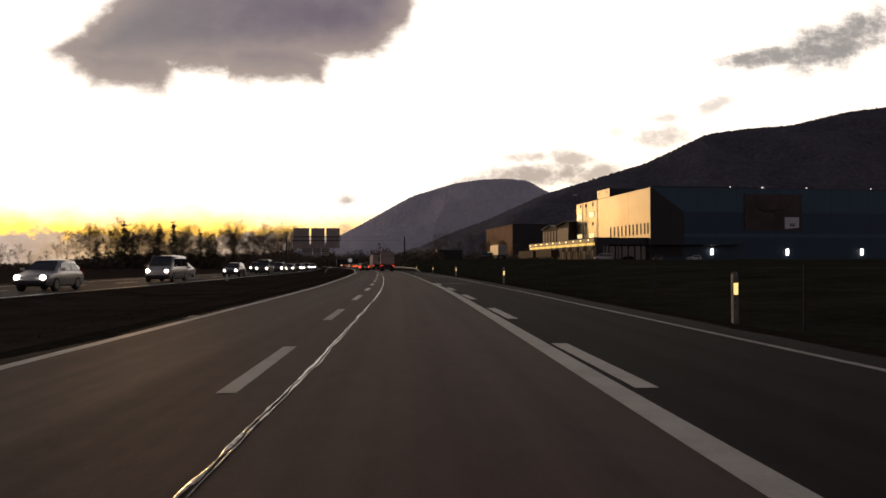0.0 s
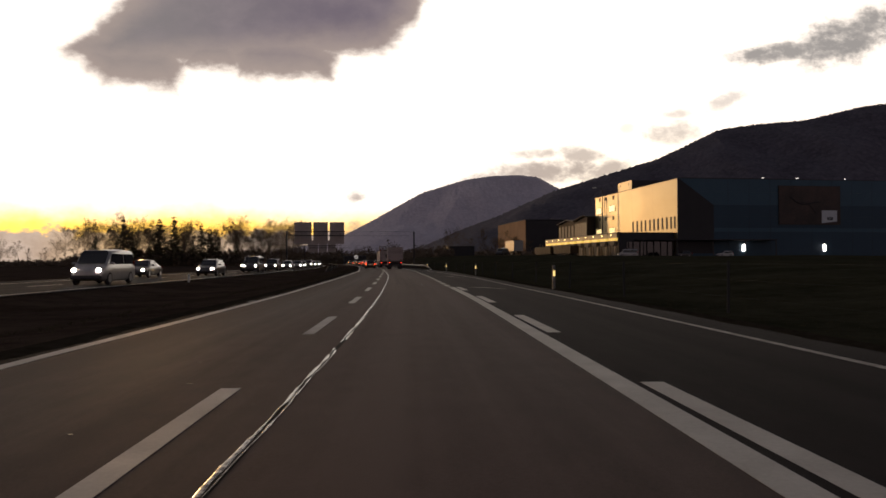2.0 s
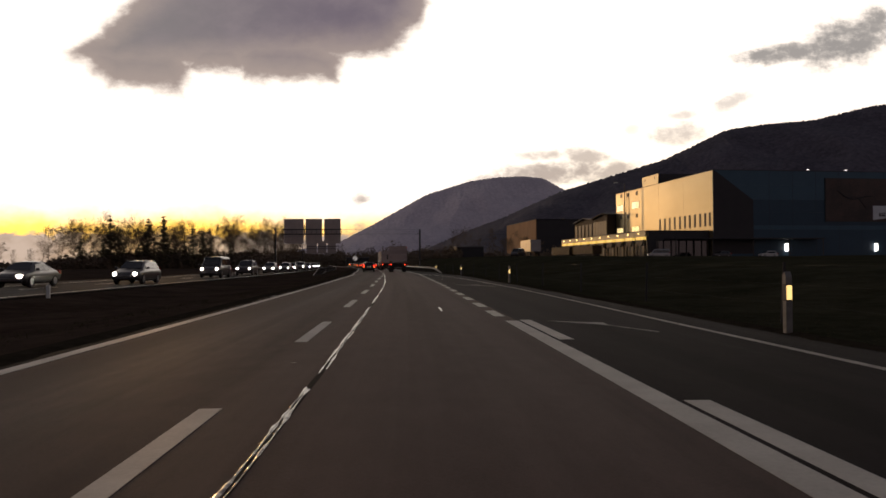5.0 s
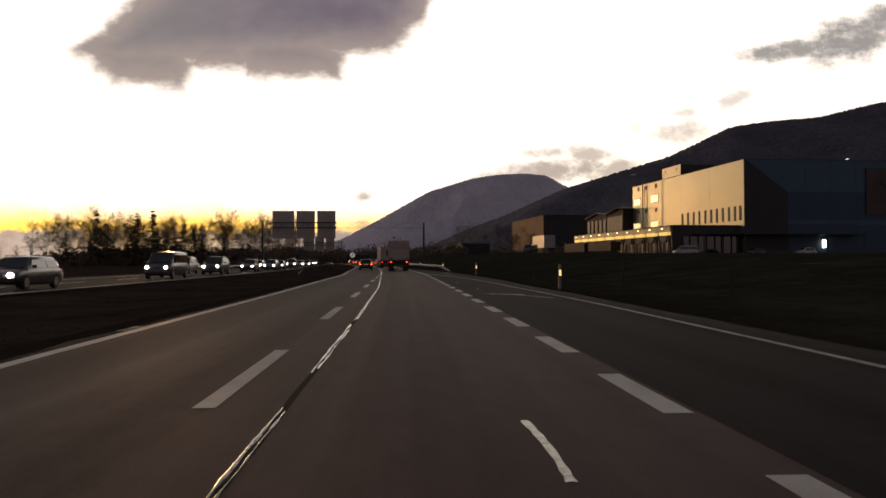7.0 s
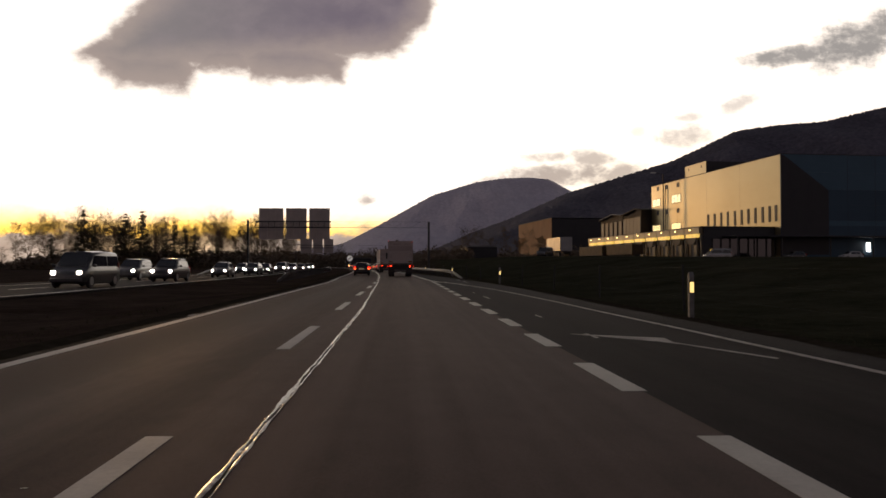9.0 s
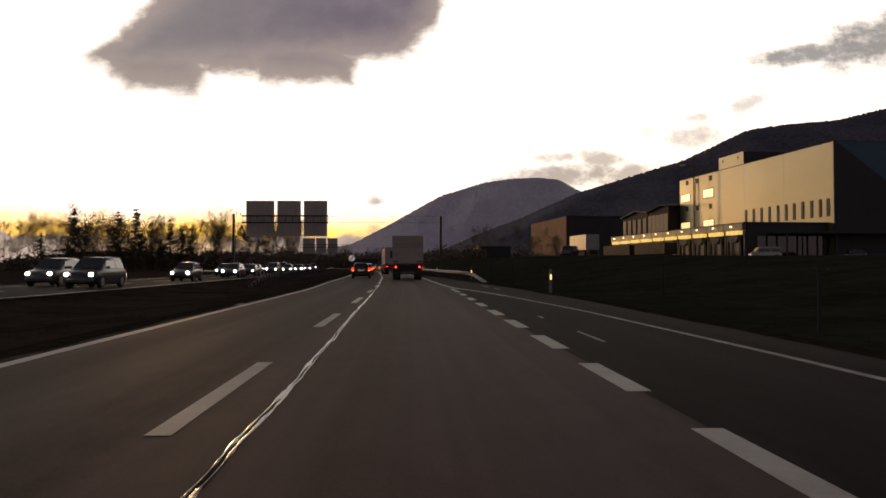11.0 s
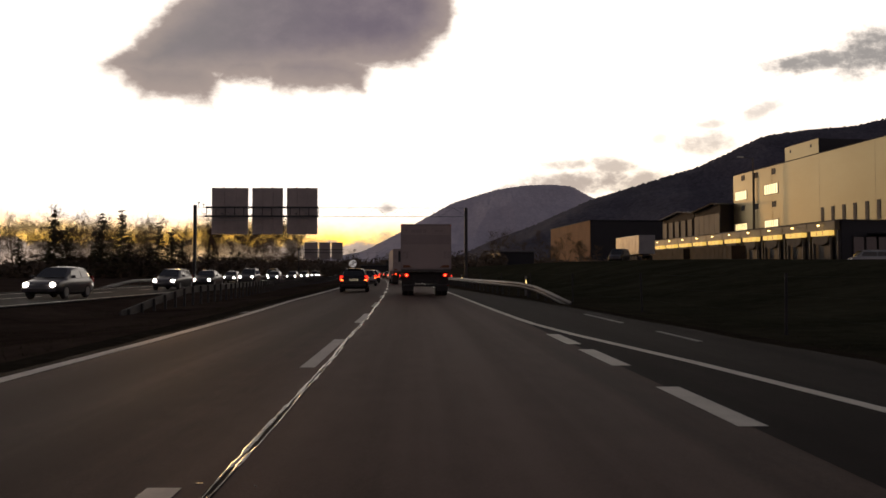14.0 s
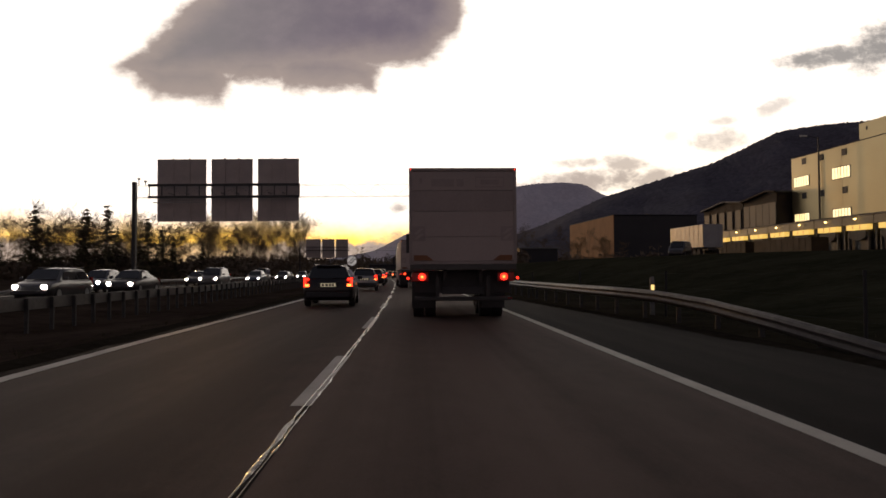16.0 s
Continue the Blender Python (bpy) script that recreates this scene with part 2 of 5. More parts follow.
def ground_material(name, meadow, dry):
    """Green-black meadow beyond the verge, dry brown grass in the median; both mottled at two scales."""
    m = bpy.data.materials.new(name)
    m.use_nodes = True
    nt = m.node_tree
    N, L = nt.nodes.new, nt.links.new
    b = nt.nodes["Principled BSDF"]
    b.inputs["Roughness"].default_value, b.inputs["Specular IOR Level"].default_value = 0.97, 0.0
    co, sep = N("ShaderNodeTexCoord"), N("ShaderNodeSeparateXYZ")
    L(co.outputs["Object"], sep.inputs[0])
    side = N("ShaderNodeMapRange")
    side.inputs["From Min"].default_value, side.inputs["From Max"].default_value = -2.0, 7.0
    L(sep.outputs[0], side.inputs["Value"])
    noises = []
    for scale, detail in ((0.22, 6), (1.9, 5), (14.0, 4)):
        no = N("ShaderNodeTexNoise")
        no.inputs["Scale"].default_value, no.inputs["Detail"].default_value, no.inputs["Roughness"].default_value = scale, detail, 0.65
        L(co.outputs["Object"], no.inputs["Vector"])
        noises.append(no.outputs[0])

    def blend(f, a, c):
        n = N("ShaderNodeMix")
        n.data_type = "RGBA"
        for key, x in (("Factor", f), ("A", a), ("B", c)):
            if isinstance(x, tuple):
                n.inputs[key].default_value = (*x, 1)
            else:
                L(x, n.inputs[key])
        return n.outputs["Result"]

    add = N("ShaderNodeMath")
    add.operation = "MULTIPLY_ADD"
    L(noises[1], add.inputs[0])
    add.inputs[1].default_value = 0.6
    L(noises[0], add.inputs[2])
    fac = N("ShaderNodeMapRange")
    fac.inputs["From Min"].default_value, fac.inputs["From Max"].default_value = 0.58, 1.02
    L(add.outputs[0], fac.inputs["Value"])
    L(blend(side.outputs[0], blend(fac.outputs[0], *dry), blend(fac.outputs[0], *meadow)), b.inputs["Base Color"])
    bp = N("ShaderNodeBump")
    bp.inputs["Strength"].default_value, bp.inputs["Distance"].default_value = 1.0, 0.03
    L(noises[2], bp.inputs["Height"])
    L(bp.outputs[0], b.inputs["Normal"])
    return m


def forest_material(name, dark, light, crowns):
    """A wooded slope: stands of different trees, single crowns and the gaps between them."""
    m = bpy.data.materials.new(name)
    m.use_nodes = True
    nt = m.node_tree
    N, L = nt.nodes.new, nt.links.new
    b = nt.nodes["Principled BSDF"]
    b.inputs["Roughness"].default_value, b.inputs["Specular IOR Level"].default_value = 0.95, 0.05
    co = N("ShaderNodeTexCoord")
    stands = N("ShaderNodeTexNoise")
    stands.inputs["Scale"].default_value, stands.inputs["Detail"].default_value, stands.inputs["Roughness"].default_value = crowns * 0.09, 7, 0.6
    L(co.outputs["Object"], stands.inputs["Vector"])
    mp = N("ShaderNodeMapping")
    mp.inputs["Scale"].default_value = (1, 1, 0.55)
    L(co.outputs["Object"], mp.inputs[0])
    vo = N("ShaderNodeTexVoronoi")
    vo.inputs["Scale"].default_value, vo.inputs["Randomness"].default_value = crowns, 1.0
    L(mp.outputs[0], vo.inputs["Vector"])
    tone = N("ShaderNodeSeparateColor")
    L(vo.outputs["Color"], tone.inputs[0])
    a1, a2 = N("ShaderNodeMath"), N("ShaderNodeMath")
    a1.operation = a2.operation = "MULTIPLY_ADD"
    L(tone.outputs[0], a1.inputs[0])
    a1.inputs[1].default_value = 0.34
    L(stands.outputs[0], a1.inputs[2])
    L(vo.outputs["Distance"], a2.inputs[0])
    a2.inputs[1].default_value = -0.30
    L(a1.outputs[0], a2.inputs[2])
    fac = N("ShaderNodeMapRange")
    fac.inputs["From Min"].default_value, fac.inputs["From Max"].default_value = 0.15, 0.85
    L(a2.outputs[0], fac.inputs["Value"])
    mx = N("ShaderNodeMix")
    mx.data_type = "RGBA"
    mx.inputs["A"].default_value, mx.inputs["B"].default_value = (*dark, 1), (*light, 1)
    L(fac.outputs[0], mx.inputs["Factor"])
    L(mx.outputs["Result"], b.inputs["Base Color"])
    bp = N("ShaderNodeBump")
    bp.inputs["Strength"].default_value, bp.inputs["Distance"].default_value = 0.6, 6.0
    bp.invert = True
    L(vo.outputs["Distance"], bp.inputs["Height"])
    L(bp.outputs[0], b.inputs["Normal"])
    return m


M = dict(
    asphalt=road_material("asphalt", (0.045, 0.0232, 0.0187), (0.110, 0.0605, 0.0480), 0.80, 0.22),
    asphalt_dark=road_material("dark_asphalt", (0.0110, 0.0078, 0.0076), (0.0270, 0.0197, 0.0190), 0.88, 0.08),
    shoulder=material("shoulder_asphalt", (0.018, 0.0135, 0.0115), 0.9, spec=0.06, second=(0.030, 0.023, 0.019), scale=0.6, bump=0.5, bump_scale=70),
    paint=material("road_paint", (0.62, 0.57, 0.50), 0.65, second=(0.40, 0.36, 0.31), scale=1.6, amount=0.9, bump=0.3, bump_scale=120),
    paint_worn=material("worn_road_paint", (0.48, 0.43, 0.385), 0.75, second=(0.17, 0.145, 0.125), scale=3.5, amount=0.7, bump=0.3, bump_scale=120),
    # golden sunset glint put into the specular tint
    seal=material("bitumen_seal", (0.022, 0.017, 0.012), 0.2, second=(0.036, 0.028, 0.02), scale=4, bump=1.0, bump_scale=9, spec=0.34, tint=(1.0, 0.74, 0.42)),
    grass=ground_material("grass", ((0.023, 0.024, 0.015), (0.056, 0.054, 0.035)), ((0.036, 0.025, 0.020), (0.086, 0.062, 0.047))),
    blades=material("grass_blades", (0.040, 0.039, 0.020), 0.9, second=(0.09, 0.075, 0.045), scale=1.5, spec=0.0),
    # aerial haze is put into both forest colours, more in the far one
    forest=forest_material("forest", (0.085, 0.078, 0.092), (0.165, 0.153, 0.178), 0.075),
    forest_hazed=forest_material("forest_hazed", (0.66, 0.59, 0.63), (0.84, 0.76, 0.79), 0.06),
    metal_wall=material("cream_cladding", (0.40, 0.338, 0.195), 0.36, metal=0.68, second=(0.365, 0.308, 0.177), scale=0.09, amount=1.0, stretch=(1, 1, 2.2)),
    navy=material("navy_cladding", (0.026, 0.066, 0.105), 0.5, second=(0.036, 0.082, 0.125), scale=0.2, amount=0.8, spec=0.4),
    navy_light=material("blue_grey_band", (0.050, 0.115, 0.165), 0.5, second=(0.06, 0.13, 0.185), scale=0.2, spec=0.4),
    annex=material("dark_annex", (0.026, 0.025, 0.029), 0.55, second=(0.036, 0.035, 0.039), scale=0.4),
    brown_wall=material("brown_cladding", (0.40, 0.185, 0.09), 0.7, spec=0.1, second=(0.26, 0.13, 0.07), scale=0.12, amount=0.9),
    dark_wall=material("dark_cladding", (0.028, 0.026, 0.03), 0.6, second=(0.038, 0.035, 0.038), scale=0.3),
    # panel glows by itself, imitating the dock lamps' light on it
    hood_glow=material("glowing_hood", (0.5, 0.4, 0.2), 0.5, second=(0.42, 0.33, 0.16), scale=1.0, emit=(1.0, 0.66, 0.15), power=0.75),
    frieze=material("canopy_fascia", (0.24, 0.195, 0.115), 0.45, second=(0.18, 0.145, 0.085), scale=0.8),
    glass=material("dark_glass", (0.02, 0.02, 0.02), 0.06, spec=0.8),
    win=material("lit_window_glass", (0.45, 0.42, 0.36), 0.08, metal=0.6, emit=(1.0, 0.80, 0.36), power=1.25),
    steel=material("galvanised_steel", (0.24, 0.23, 0.22), 0.45, metal=0.7, second=(0.15, 0.145, 0.14), scale=5, bump=0.1, bump_scale=50),
    sign_back=material("sign_back_aluminium", (0.56, 0.475, 0.43), 0.6, metal=0.1, second=(0.47, 0.40, 0.365), scale=1.2),
    dark_steel=material("dark_steel", (0.05, 0.048, 0.046), 0.55, metal=0.4, second=(0.08, 0.075, 0.07), scale=4),
    bark=material("bark", (0.15, 0.105, 0.065), 0.95, second=(0.2, 0.145, 0.09), scale=3, spec=0.1),
    needles=material("conifer_needles", (0.10, 0.088, 0.05), 0.9, second=(0.14, 0.12, 0.07), scale=2, spec=0.1),
    shrub=material("shrub", (0.17, 0.13, 0.09), 0.95, second=(0.23, 0.18, 0.13), scale=1.2, spec=0.1),
    tyre=material("tyre", (0.03, 0.027, 0.027), 0.8, second=(0.042, 0.038, 0.037), scale=9),
    rim=material("alloy_rim", (0.35, 0.35, 0.36), 0.35, metal=0.8),
    black_paint=material("black_car_paint", (0.017, 0.0145, 0.015), 0.38, second=(0.023, 0.019, 0.02), scale=3, coat=0.35, spec=0.35),
    silver_paint=material("silver_car_paint", (0.44, 0.42, 0.40), 0.34, metal=0.4, second=(0.37, 0.355, 0.34), scale=3, coat=0.6),
    grey_paint=material("grey_car_paint", (0.055, 0.052, 0.053), 0.32, metal=0.3, second=(0.043, 0.041, 0.042), scale=3, coat=0.6),
    white_paint=material("white_vehicle_paint", (0.62, 0.61, 0.59), 0.4, second=(0.5, 0.49, 0.47), scale=2, coat=0.3),
    blue_paint=material("dark_blue_car_paint", (0.02, 0.03, 0.06), 0.3, second=(0.025, 0.035, 0.065), scale=3, coat=0.7),
    red_paint=material("dark_red_car_paint", (0.16, 0.02, 0.02), 0.3, second=(0.13, 0.018, 0.018), scale=3, coat=0.7),
    plastic=material("black_plastic", (0.034, 0.031, 0.031), 0.6, second=(0.045, 0.042, 0.042), scale=8),
    # slight glow added to the plate face instead of lamp light on it
    plate=material("number_plate", (0.80, 0.74, 0.52), 0.45, emit=(1.0, 0.88, 0.58), power=0.26),
    ink=material("plate_ink", (0.03, 0.03, 0.03), 0.6),
    tail=material("tail_lamp", (0.5, 0.02, 0.01), 0.2, emit=(1.0, 0.028, 0.012), power=2.7, coat=0.5),
    brake=material("brake_lamp", (0.6, 0.1, 0.02), 0.2, emit=(1.0, 0.17, 0.03), power=4.5),
    lens_dark=material("unlit_red_lens", (0.28, 0.015, 0.01), 0.15, coat=0.5),
    head=material("head_lamp", (0.9, 0.9, 0.85), 0.1, emit=(1.0, 0.93, 0.80), power=45.0),
    head_rim=material("lamp_housing", (0.4, 0.4, 0.4), 0.2, metal=0.7),
    curtain=material("trailer_panel", (0.50, 0.405, 0.36), 0.6, second=(0.42, 0.34, 0.30), scale=0.9, amount=0.9, bump=0.15, bump_scale=6),
    curtain_dark=material("trailer_panel_dark", (0.42, 0.34, 0.305), 0.6, second=(0.36, 0.29, 0.26), scale=0.9),
    trailer_white=material("trailer_white", (0.40, 0.39, 0.37), 0.4, second=(0.30, 0.29, 0.28), scale=0.8),
    white_plastic=material("white_plastic", (0.22, 0.21, 0.195), 0.6, second=(0.14, 0.13, 0.12), scale=7),
    # self-glowing; stands in for headlight that the reflector throws back
    reflector=material("glowing_yellow_reflector", (0.9, 0.75, 0.3), 0.25, emit=(1.0, 0.72, 0.25), power=1.1),
    poster=material("billboard_print", (0.085, 0.05, 0.04), 0.5, second=(0.036, 0.025, 0.022), scale=0.16, amount=0.5),
    poster_line=material("billboard_dark_stroke", (0.012, 0.009, 0.009), 0.5),
    poster_card=material("billboard_white_panel", (0.75, 0.78, 0.8), 0.5, second=(0.66, 0.69, 0.71), scale=0.7),
    wall_lamp=material("lit_wall_lamp", (0.9, 0.9, 0.9), 0.3, emit=(1.0, 0.97, 0.9), power=7.0),
    roof_lamp=material("lit_roof_lamp", (0.9, 0.9, 0.9), 0.3, emit=(1.0, 0.95, 0.9), power=1.6),
    dock_lamp=material("lit_dock_lamp", (0.9, 0.8, 0.5), 0.3, emit=(1.0, 0.72, 0.25), power=4.0),
    roof=material("roofing", (0.05, 0.05, 0.055), 0.8, second=(0.07, 0.07, 0.07), scale=0.6),
    concrete=material("concrete", (0.22, 0.21, 0.20), 0.8, second=(0.15, 0.145, 0.14), scale=1.1, bump=0.3),
    sign_white=material("sign_white", (0.85, 0.85, 0.82), 0.5, second=(0.5, 0.5, 0.48), scale=4),
    chevron=material("orange_chevron", (0.27, 0.10, 0.035), 0.5, second=(0.22, 0.085, 0.035), scale=6),
    tan_box=material("tan_trailer_side", (0.085, 0.055, 0.032), 0.6, spec=0.2, second=(0.06, 0.04, 0.025), scale=0.6),
    shelter=material("dock_shelter", (0.12, 0.11, 0.095), 0.7, second=(0.09, 0.08, 0.07), scale=2.0),
    pale_post=material("pale_post", (0.20, 0.18, 0.15), 0.6, second=(0.15, 0.135, 0.11), scale=3.0),
    hall_wall=material("hall_cladding", (0.030, 0.023, 0.021), 0.7, spec=0.15, second=(0.042, 0.032, 0.028), scale=0.4, stretch=(1, 1, 0.2)),
    rail=material("weathered_rail", (0.105, 0.095, 0.088), 0.5, metal=0.35, second=(0.07, 0.063, 0.06), scale=5, bump=0.1, bump_scale=50),
    dirt=material("verge_dirt", (0.026, 0.0215, 0.016), 0.95, second=(0.046, 0.038, 0.028), scale=3.0, bump=0.8, bump_scale=30, spec=0.0),
    # emission makes the disc shine as though headlamps lit it
    sign_glow=material("glowing_sign_face", (0.85, 0.85, 0.82), 0.5, second=(0.6, 0.6, 0.57), scale=4, emit=(1.0, 0.97, 0.9), power=0.22),
    sign_grey=material("sign_grey", (0.12, 0.12, 0.12), 0.5),
)


# ---- mesh helpers ----
def mesh_object(name, verts, faces, mat, smooth=False):
    me = bpy.data.meshes.new(name)
    me.from_pydata([tuple(v) for v in verts], [], [tuple(f) for f in faces])
    me.materials.append(M[mat])
    if smooth:
        me.polygons.foreach_set("use_smooth", [True] * len(me.polygons))
    me.update()
    return new(name, me)


def part(name, bm, mat, parent, label="", smooth=False):
    """Links a bmesh as one mesh object under a thing or a part."""
    me = bpy.data.meshes.new(name)
    bmesh.ops.recalc_face_normals(bm, faces=bm.faces)
    bm.to_mesh(me)
    bm.free()
    me.materials.append(M[mat])
    if smooth:
        me.polygons.foreach_set("use_smooth", [True] * len(me.polygons))
        me.set_sharp_from_angle(angle=radians(38))
    ob = new(name, me)
    ob.parent = parent
    if label:
        ob["label"] = label
    return ob


def thing(name, m, label, category, group="", kind=""):
    e = new(name)
    e.empty_display_size = 0.3
    e.matrix_basis = m
    return tagged(e, label, category, group, kind)


def block(bm, x0, x1, y0, y1, z0, z1, bevel=0.0, segments=2):
    """A box, with its edges rounded where bevel is given."""
    r = bmesh.ops.create_cube(bm, size=1.0)
    vs = r["verts"]
    for v in vs:
        v.co = Vector(((x0 + x1) / 2 + v.co.x * (x1 - x0), (y0 + y1) / 2 + v.co.y * (y1 - y0), (z0 + z1) / 2 + v.co.z * (z1 - z0)))
    if bevel:
        es = list({e for v in vs for e in v.link_edges})
        bmesh.ops.bevel(bm, geom=es, offset=bevel, segments=segments, profile=0.5, affect="EDGES")
    return bm


def cyl(bm, a, b, r0, r1=None, n=10):
    """A capped round bar from a to b."""
    a, b = Vector(a), Vector(b)
    r1 = r0 if r1 is None else r1
    d = (b - a).normalized()
    s = d.orthogonal().normalized()
    t = d.cross(s)
    lo = [bm.verts.new(a + r0 * (math.cos(k * 2 * math.pi / n) * s + math.sin(k * 2 * math.pi / n) * t)) for k in range(n)]
    hi = [bm.verts.new(b + r1 * (math.cos(k * 2 * math.pi / n) * s + math.sin(k * 2 * math.pi / n) * t)) for k in range(n)]
    for k in range(n):
        bm.faces.new((lo[k], lo[(k + 1) % n], hi[(k + 1) % n], hi[k]))
    bm.faces.new(lo[::-1]), bm.faces.new(hi)
    return bm


def prism(bm, outline, x0, x1):
    """A side outline of (y, z) pulled from x0 to x1."""
    a = [bm.verts.new((x0, y, z)) for y, z in outline]
    b = [bm.verts.new((x1, y, z)) for y, z in outline]
    n = len(outline)
    for k in range(n):
        bm.faces.new((a[k], a[(k + 1) % n], b[(k + 1) % n], b[k]))
    bm.faces.new(a[::-1]), bm.faces.new(b)
    return bm


def B():
    return bmesh.new()


def slab(bm, corners, thick, normal):
    """A plate with the given corners, thick along normal."""
    nrm = Vector(normal).normalized() * thick
    lo = [bm.verts.new(Vector(c)) for c in corners]
    hi = [bm.verts.new(Vector(c) + nrm) for c in corners]
    n = len(corners)
    for k in range(n):
        bm.faces.new((lo[k], lo[(k + 1) % n], hi[(k + 1) % n], hi[k]))
    bm.faces.new(lo[::-1]), bm.faces.new(hi)
    return bm


# ---- the road's line ----
_ky = [-120, -60, 0, 18, 36, 55, 65, 74, 94, 102, 111, 119, 128, 145, 160, 187, 222, 260, 310, 400, 520, 700, 1000]
_kx = [-3.2, -2.2, -1.66, -1.5, -1.38, -1.6, -1.77, -1.95, -2.43, -2.58, -2.80, -3.02, -3.44, -4.28, -5.15, -6.9, -9.6, -13.3, -19.6, -35.5, -66.0, -128.0, -270.0]
_sy = np.arange(-120, 1001, 1.0)
_sx = np.interp(_sy, _ky, _kx)
_ker = np.exp(-0.5 * (np.arange(-18, 19) / 7.0) ** 2)
_sx = np.convolve(np.pad(_sx, 18, mode="edge"), _ker / _ker.sum(), mode="valid")


def cx(y):
    """x of the broken line between the two lanes."""
    return float(np.interp(y, _sy, _sx))


def strip(name, y0, y1, left, right, z, mat, step=2.0, parent=None, depth=0.0):
    """A band along the road between two offsets (numbers or functions of y) from its line."""
    lf = left if callable(left) else (lambda y: left)
    rf = right if callable(right) else (lambda y: right)
    n = max(2, int(round((y1 - y0) / step)) + 1)
    ys = np.linspace(y0, y1, n)
    vs, fs = [], []
    for y in ys:
        c = cx(y)
        vs += [(c + lf(y), y, z), (c + rf(y), y, z)]
    for k in range(n - 1):
        fs.append((2 * k, 2 * k + 1, 2 * k + 3, 2 * k + 2))
    if depth:
        m = len(vs)
        vs += [(x, y, zz - depth) for x, y, zz in vs]
        for k in range(n - 1):
            fs.append((2 * k, 2 * k + 2, 2 * k + 2 + m, 2 * k + m))
            fs.append((2 * k + 1, 2 * k + 1 + m, 2 * k + 3 + m, 2 * k + 3))
        fs.append((0, m, m + 1, 1)), fs.append((2 * n - 2, 2 * n - 1, 2 * n - 1 + m, 2 * n - 2 + m))
    ob = mesh_object(name, vs, fs, mat)
    uv = ob.data.uv_layers.new(name="along_road")
    where = [(vs[l.vertex_index][0] - cx(vs[l.vertex_index][1]), vs[l.vertex_index][1]) for l in ob.data.loops]
    uv.data.foreach_set("uv", [c for q in where for c in q])
    if parent:
        ob.parent = parent
    return ob


# ---- ground, roads ----
def sstep(t):
    t = min(1.0, max(0.0, t))
    return t * t * (3 - 2 * t)


def ground_z(x, y):
    """Height of the ground: flat by the road, a bank to the right and a yard behind its crest."""
    yc = min(max(y, -120), 1000)
    off = x - cx(yc)
    h = np.interp(y, [-50, 0, 60, 120, 170, 220, 500, 1500], [0.5, 0.6, 0.95, 1.75, 2.55, 3.0, 2.6, 0.0])
    right = sstep((off - 10.0) / 17.0) * h - sstep((off - 41.5) / 8.0) * max(0.0, h - 2.3)
    left = -0.25 * sstep((-off - 25) / 10.0)
    med = -0.22 * (sstep((-off - 4.8) / 2.5) - sstep((-off - 10.6) / 2.2))
    ripple = 0.12 * noise.noise(Vector((x * 0.07, y * 0.05, 1.3))) * sstep((abs(off + 5) - 20) / 20)
    return -0.05 + right + left + med + ripple


def build_ground():
    xs = np.concatenate([np.linspace(-4600, -260, 16), np.linspace(-240, -60, 24), np.arange(-56, 60, 2.0), np.linspace(64, 240, 24), np.linspace(270, 4600, 16)])
    ys = np.concatenate([np.linspace(-1500, -130, 8), np.arange(-110, 330, 5.0), np.linspace(340, 1000, 40), np.linspace(1100, 4800, 12)])
    vs = [(x, y, ground_z(x, y)) for y in ys for x in xs]
    n = len(xs)
    fs = [(j * n + i, j * n + i + 1, (j + 1) * n + i + 1, (j + 1) * n + i) for j in range(len(ys) - 1) for i in range(n - 1)]
    tagged(mesh_object("ground", vs, fs, "grass", True), "dark winter grass beside the motorway", "ground", kind="structure")


def left_edge(y):
    return float(np.interp(y, [9, 20, 31, 41, 60, 75, 98, 112, 120, 128, 132, 153], [-3.06, -3.02, -2.97, -2.92, -3.03, -3.06, -3.22, -3.28, -3.46, -3.70, -3.81, -3.88]))


def right_edge(y):
    return float(np.interp(y, [8, 20, 33, 47, 57, 67, 75, 80, 86, 95, 99.6, 103, 106.2, 109.4, 114.2, 117.3, 122.6, 130, 150], [7.07, 7.0, 6.96, 6.93, 7.0, 7.06, 6.93, 6.8, 6.72, 6.41, 6.06, 5.78, 5.47, 5.12, 4.42, 4.13, 4.0, 3.94, 3.91]))


build_ground()
road = tagged(strip("road", -110, 990, lambda y: left_edge(y) - 0.42, lambda y: float(np.interp(y, [100, 135, 160], [8.0, 6.6, 5.0])), 0.0, "asphalt", depth=0.25),
              "worn dark asphalt carriageway with a merging lane", "road", kind="structure")
road_far = tagged(strip("road_opposite", -110, 990, -24.0, -12.9, 0.0, "asphalt_dark", depth=0.25),
                  "dark asphalt carriageway of the oncoming traffic", "road", kind="structure")


# merging lane coloured darker to imitate the lens's dimming at the view's right
tagged(strip("road_merging_lane", -110, 600, lambda y: float(np.interp(y, [0, 40, 100, 128], [3.8, 3.95, 4.0, 4.05])), lambda y: float(np.interp(y, [100, 135, 160], [7.99, 6.59, 4.99])), 0.0025, "asphalt_dark"), "asphalt of the merging lane, darkened for the view's dim edge", "road", kind="structure")
tagged(strip("road_shoulder", -110, 600, lambda y: left_edge(y) - 0.41, lambda y: left_edge(y) - 0.02, 0.0025, "shoulder"), "dark asphalt shoulder beside the median", "road", kind="structure")


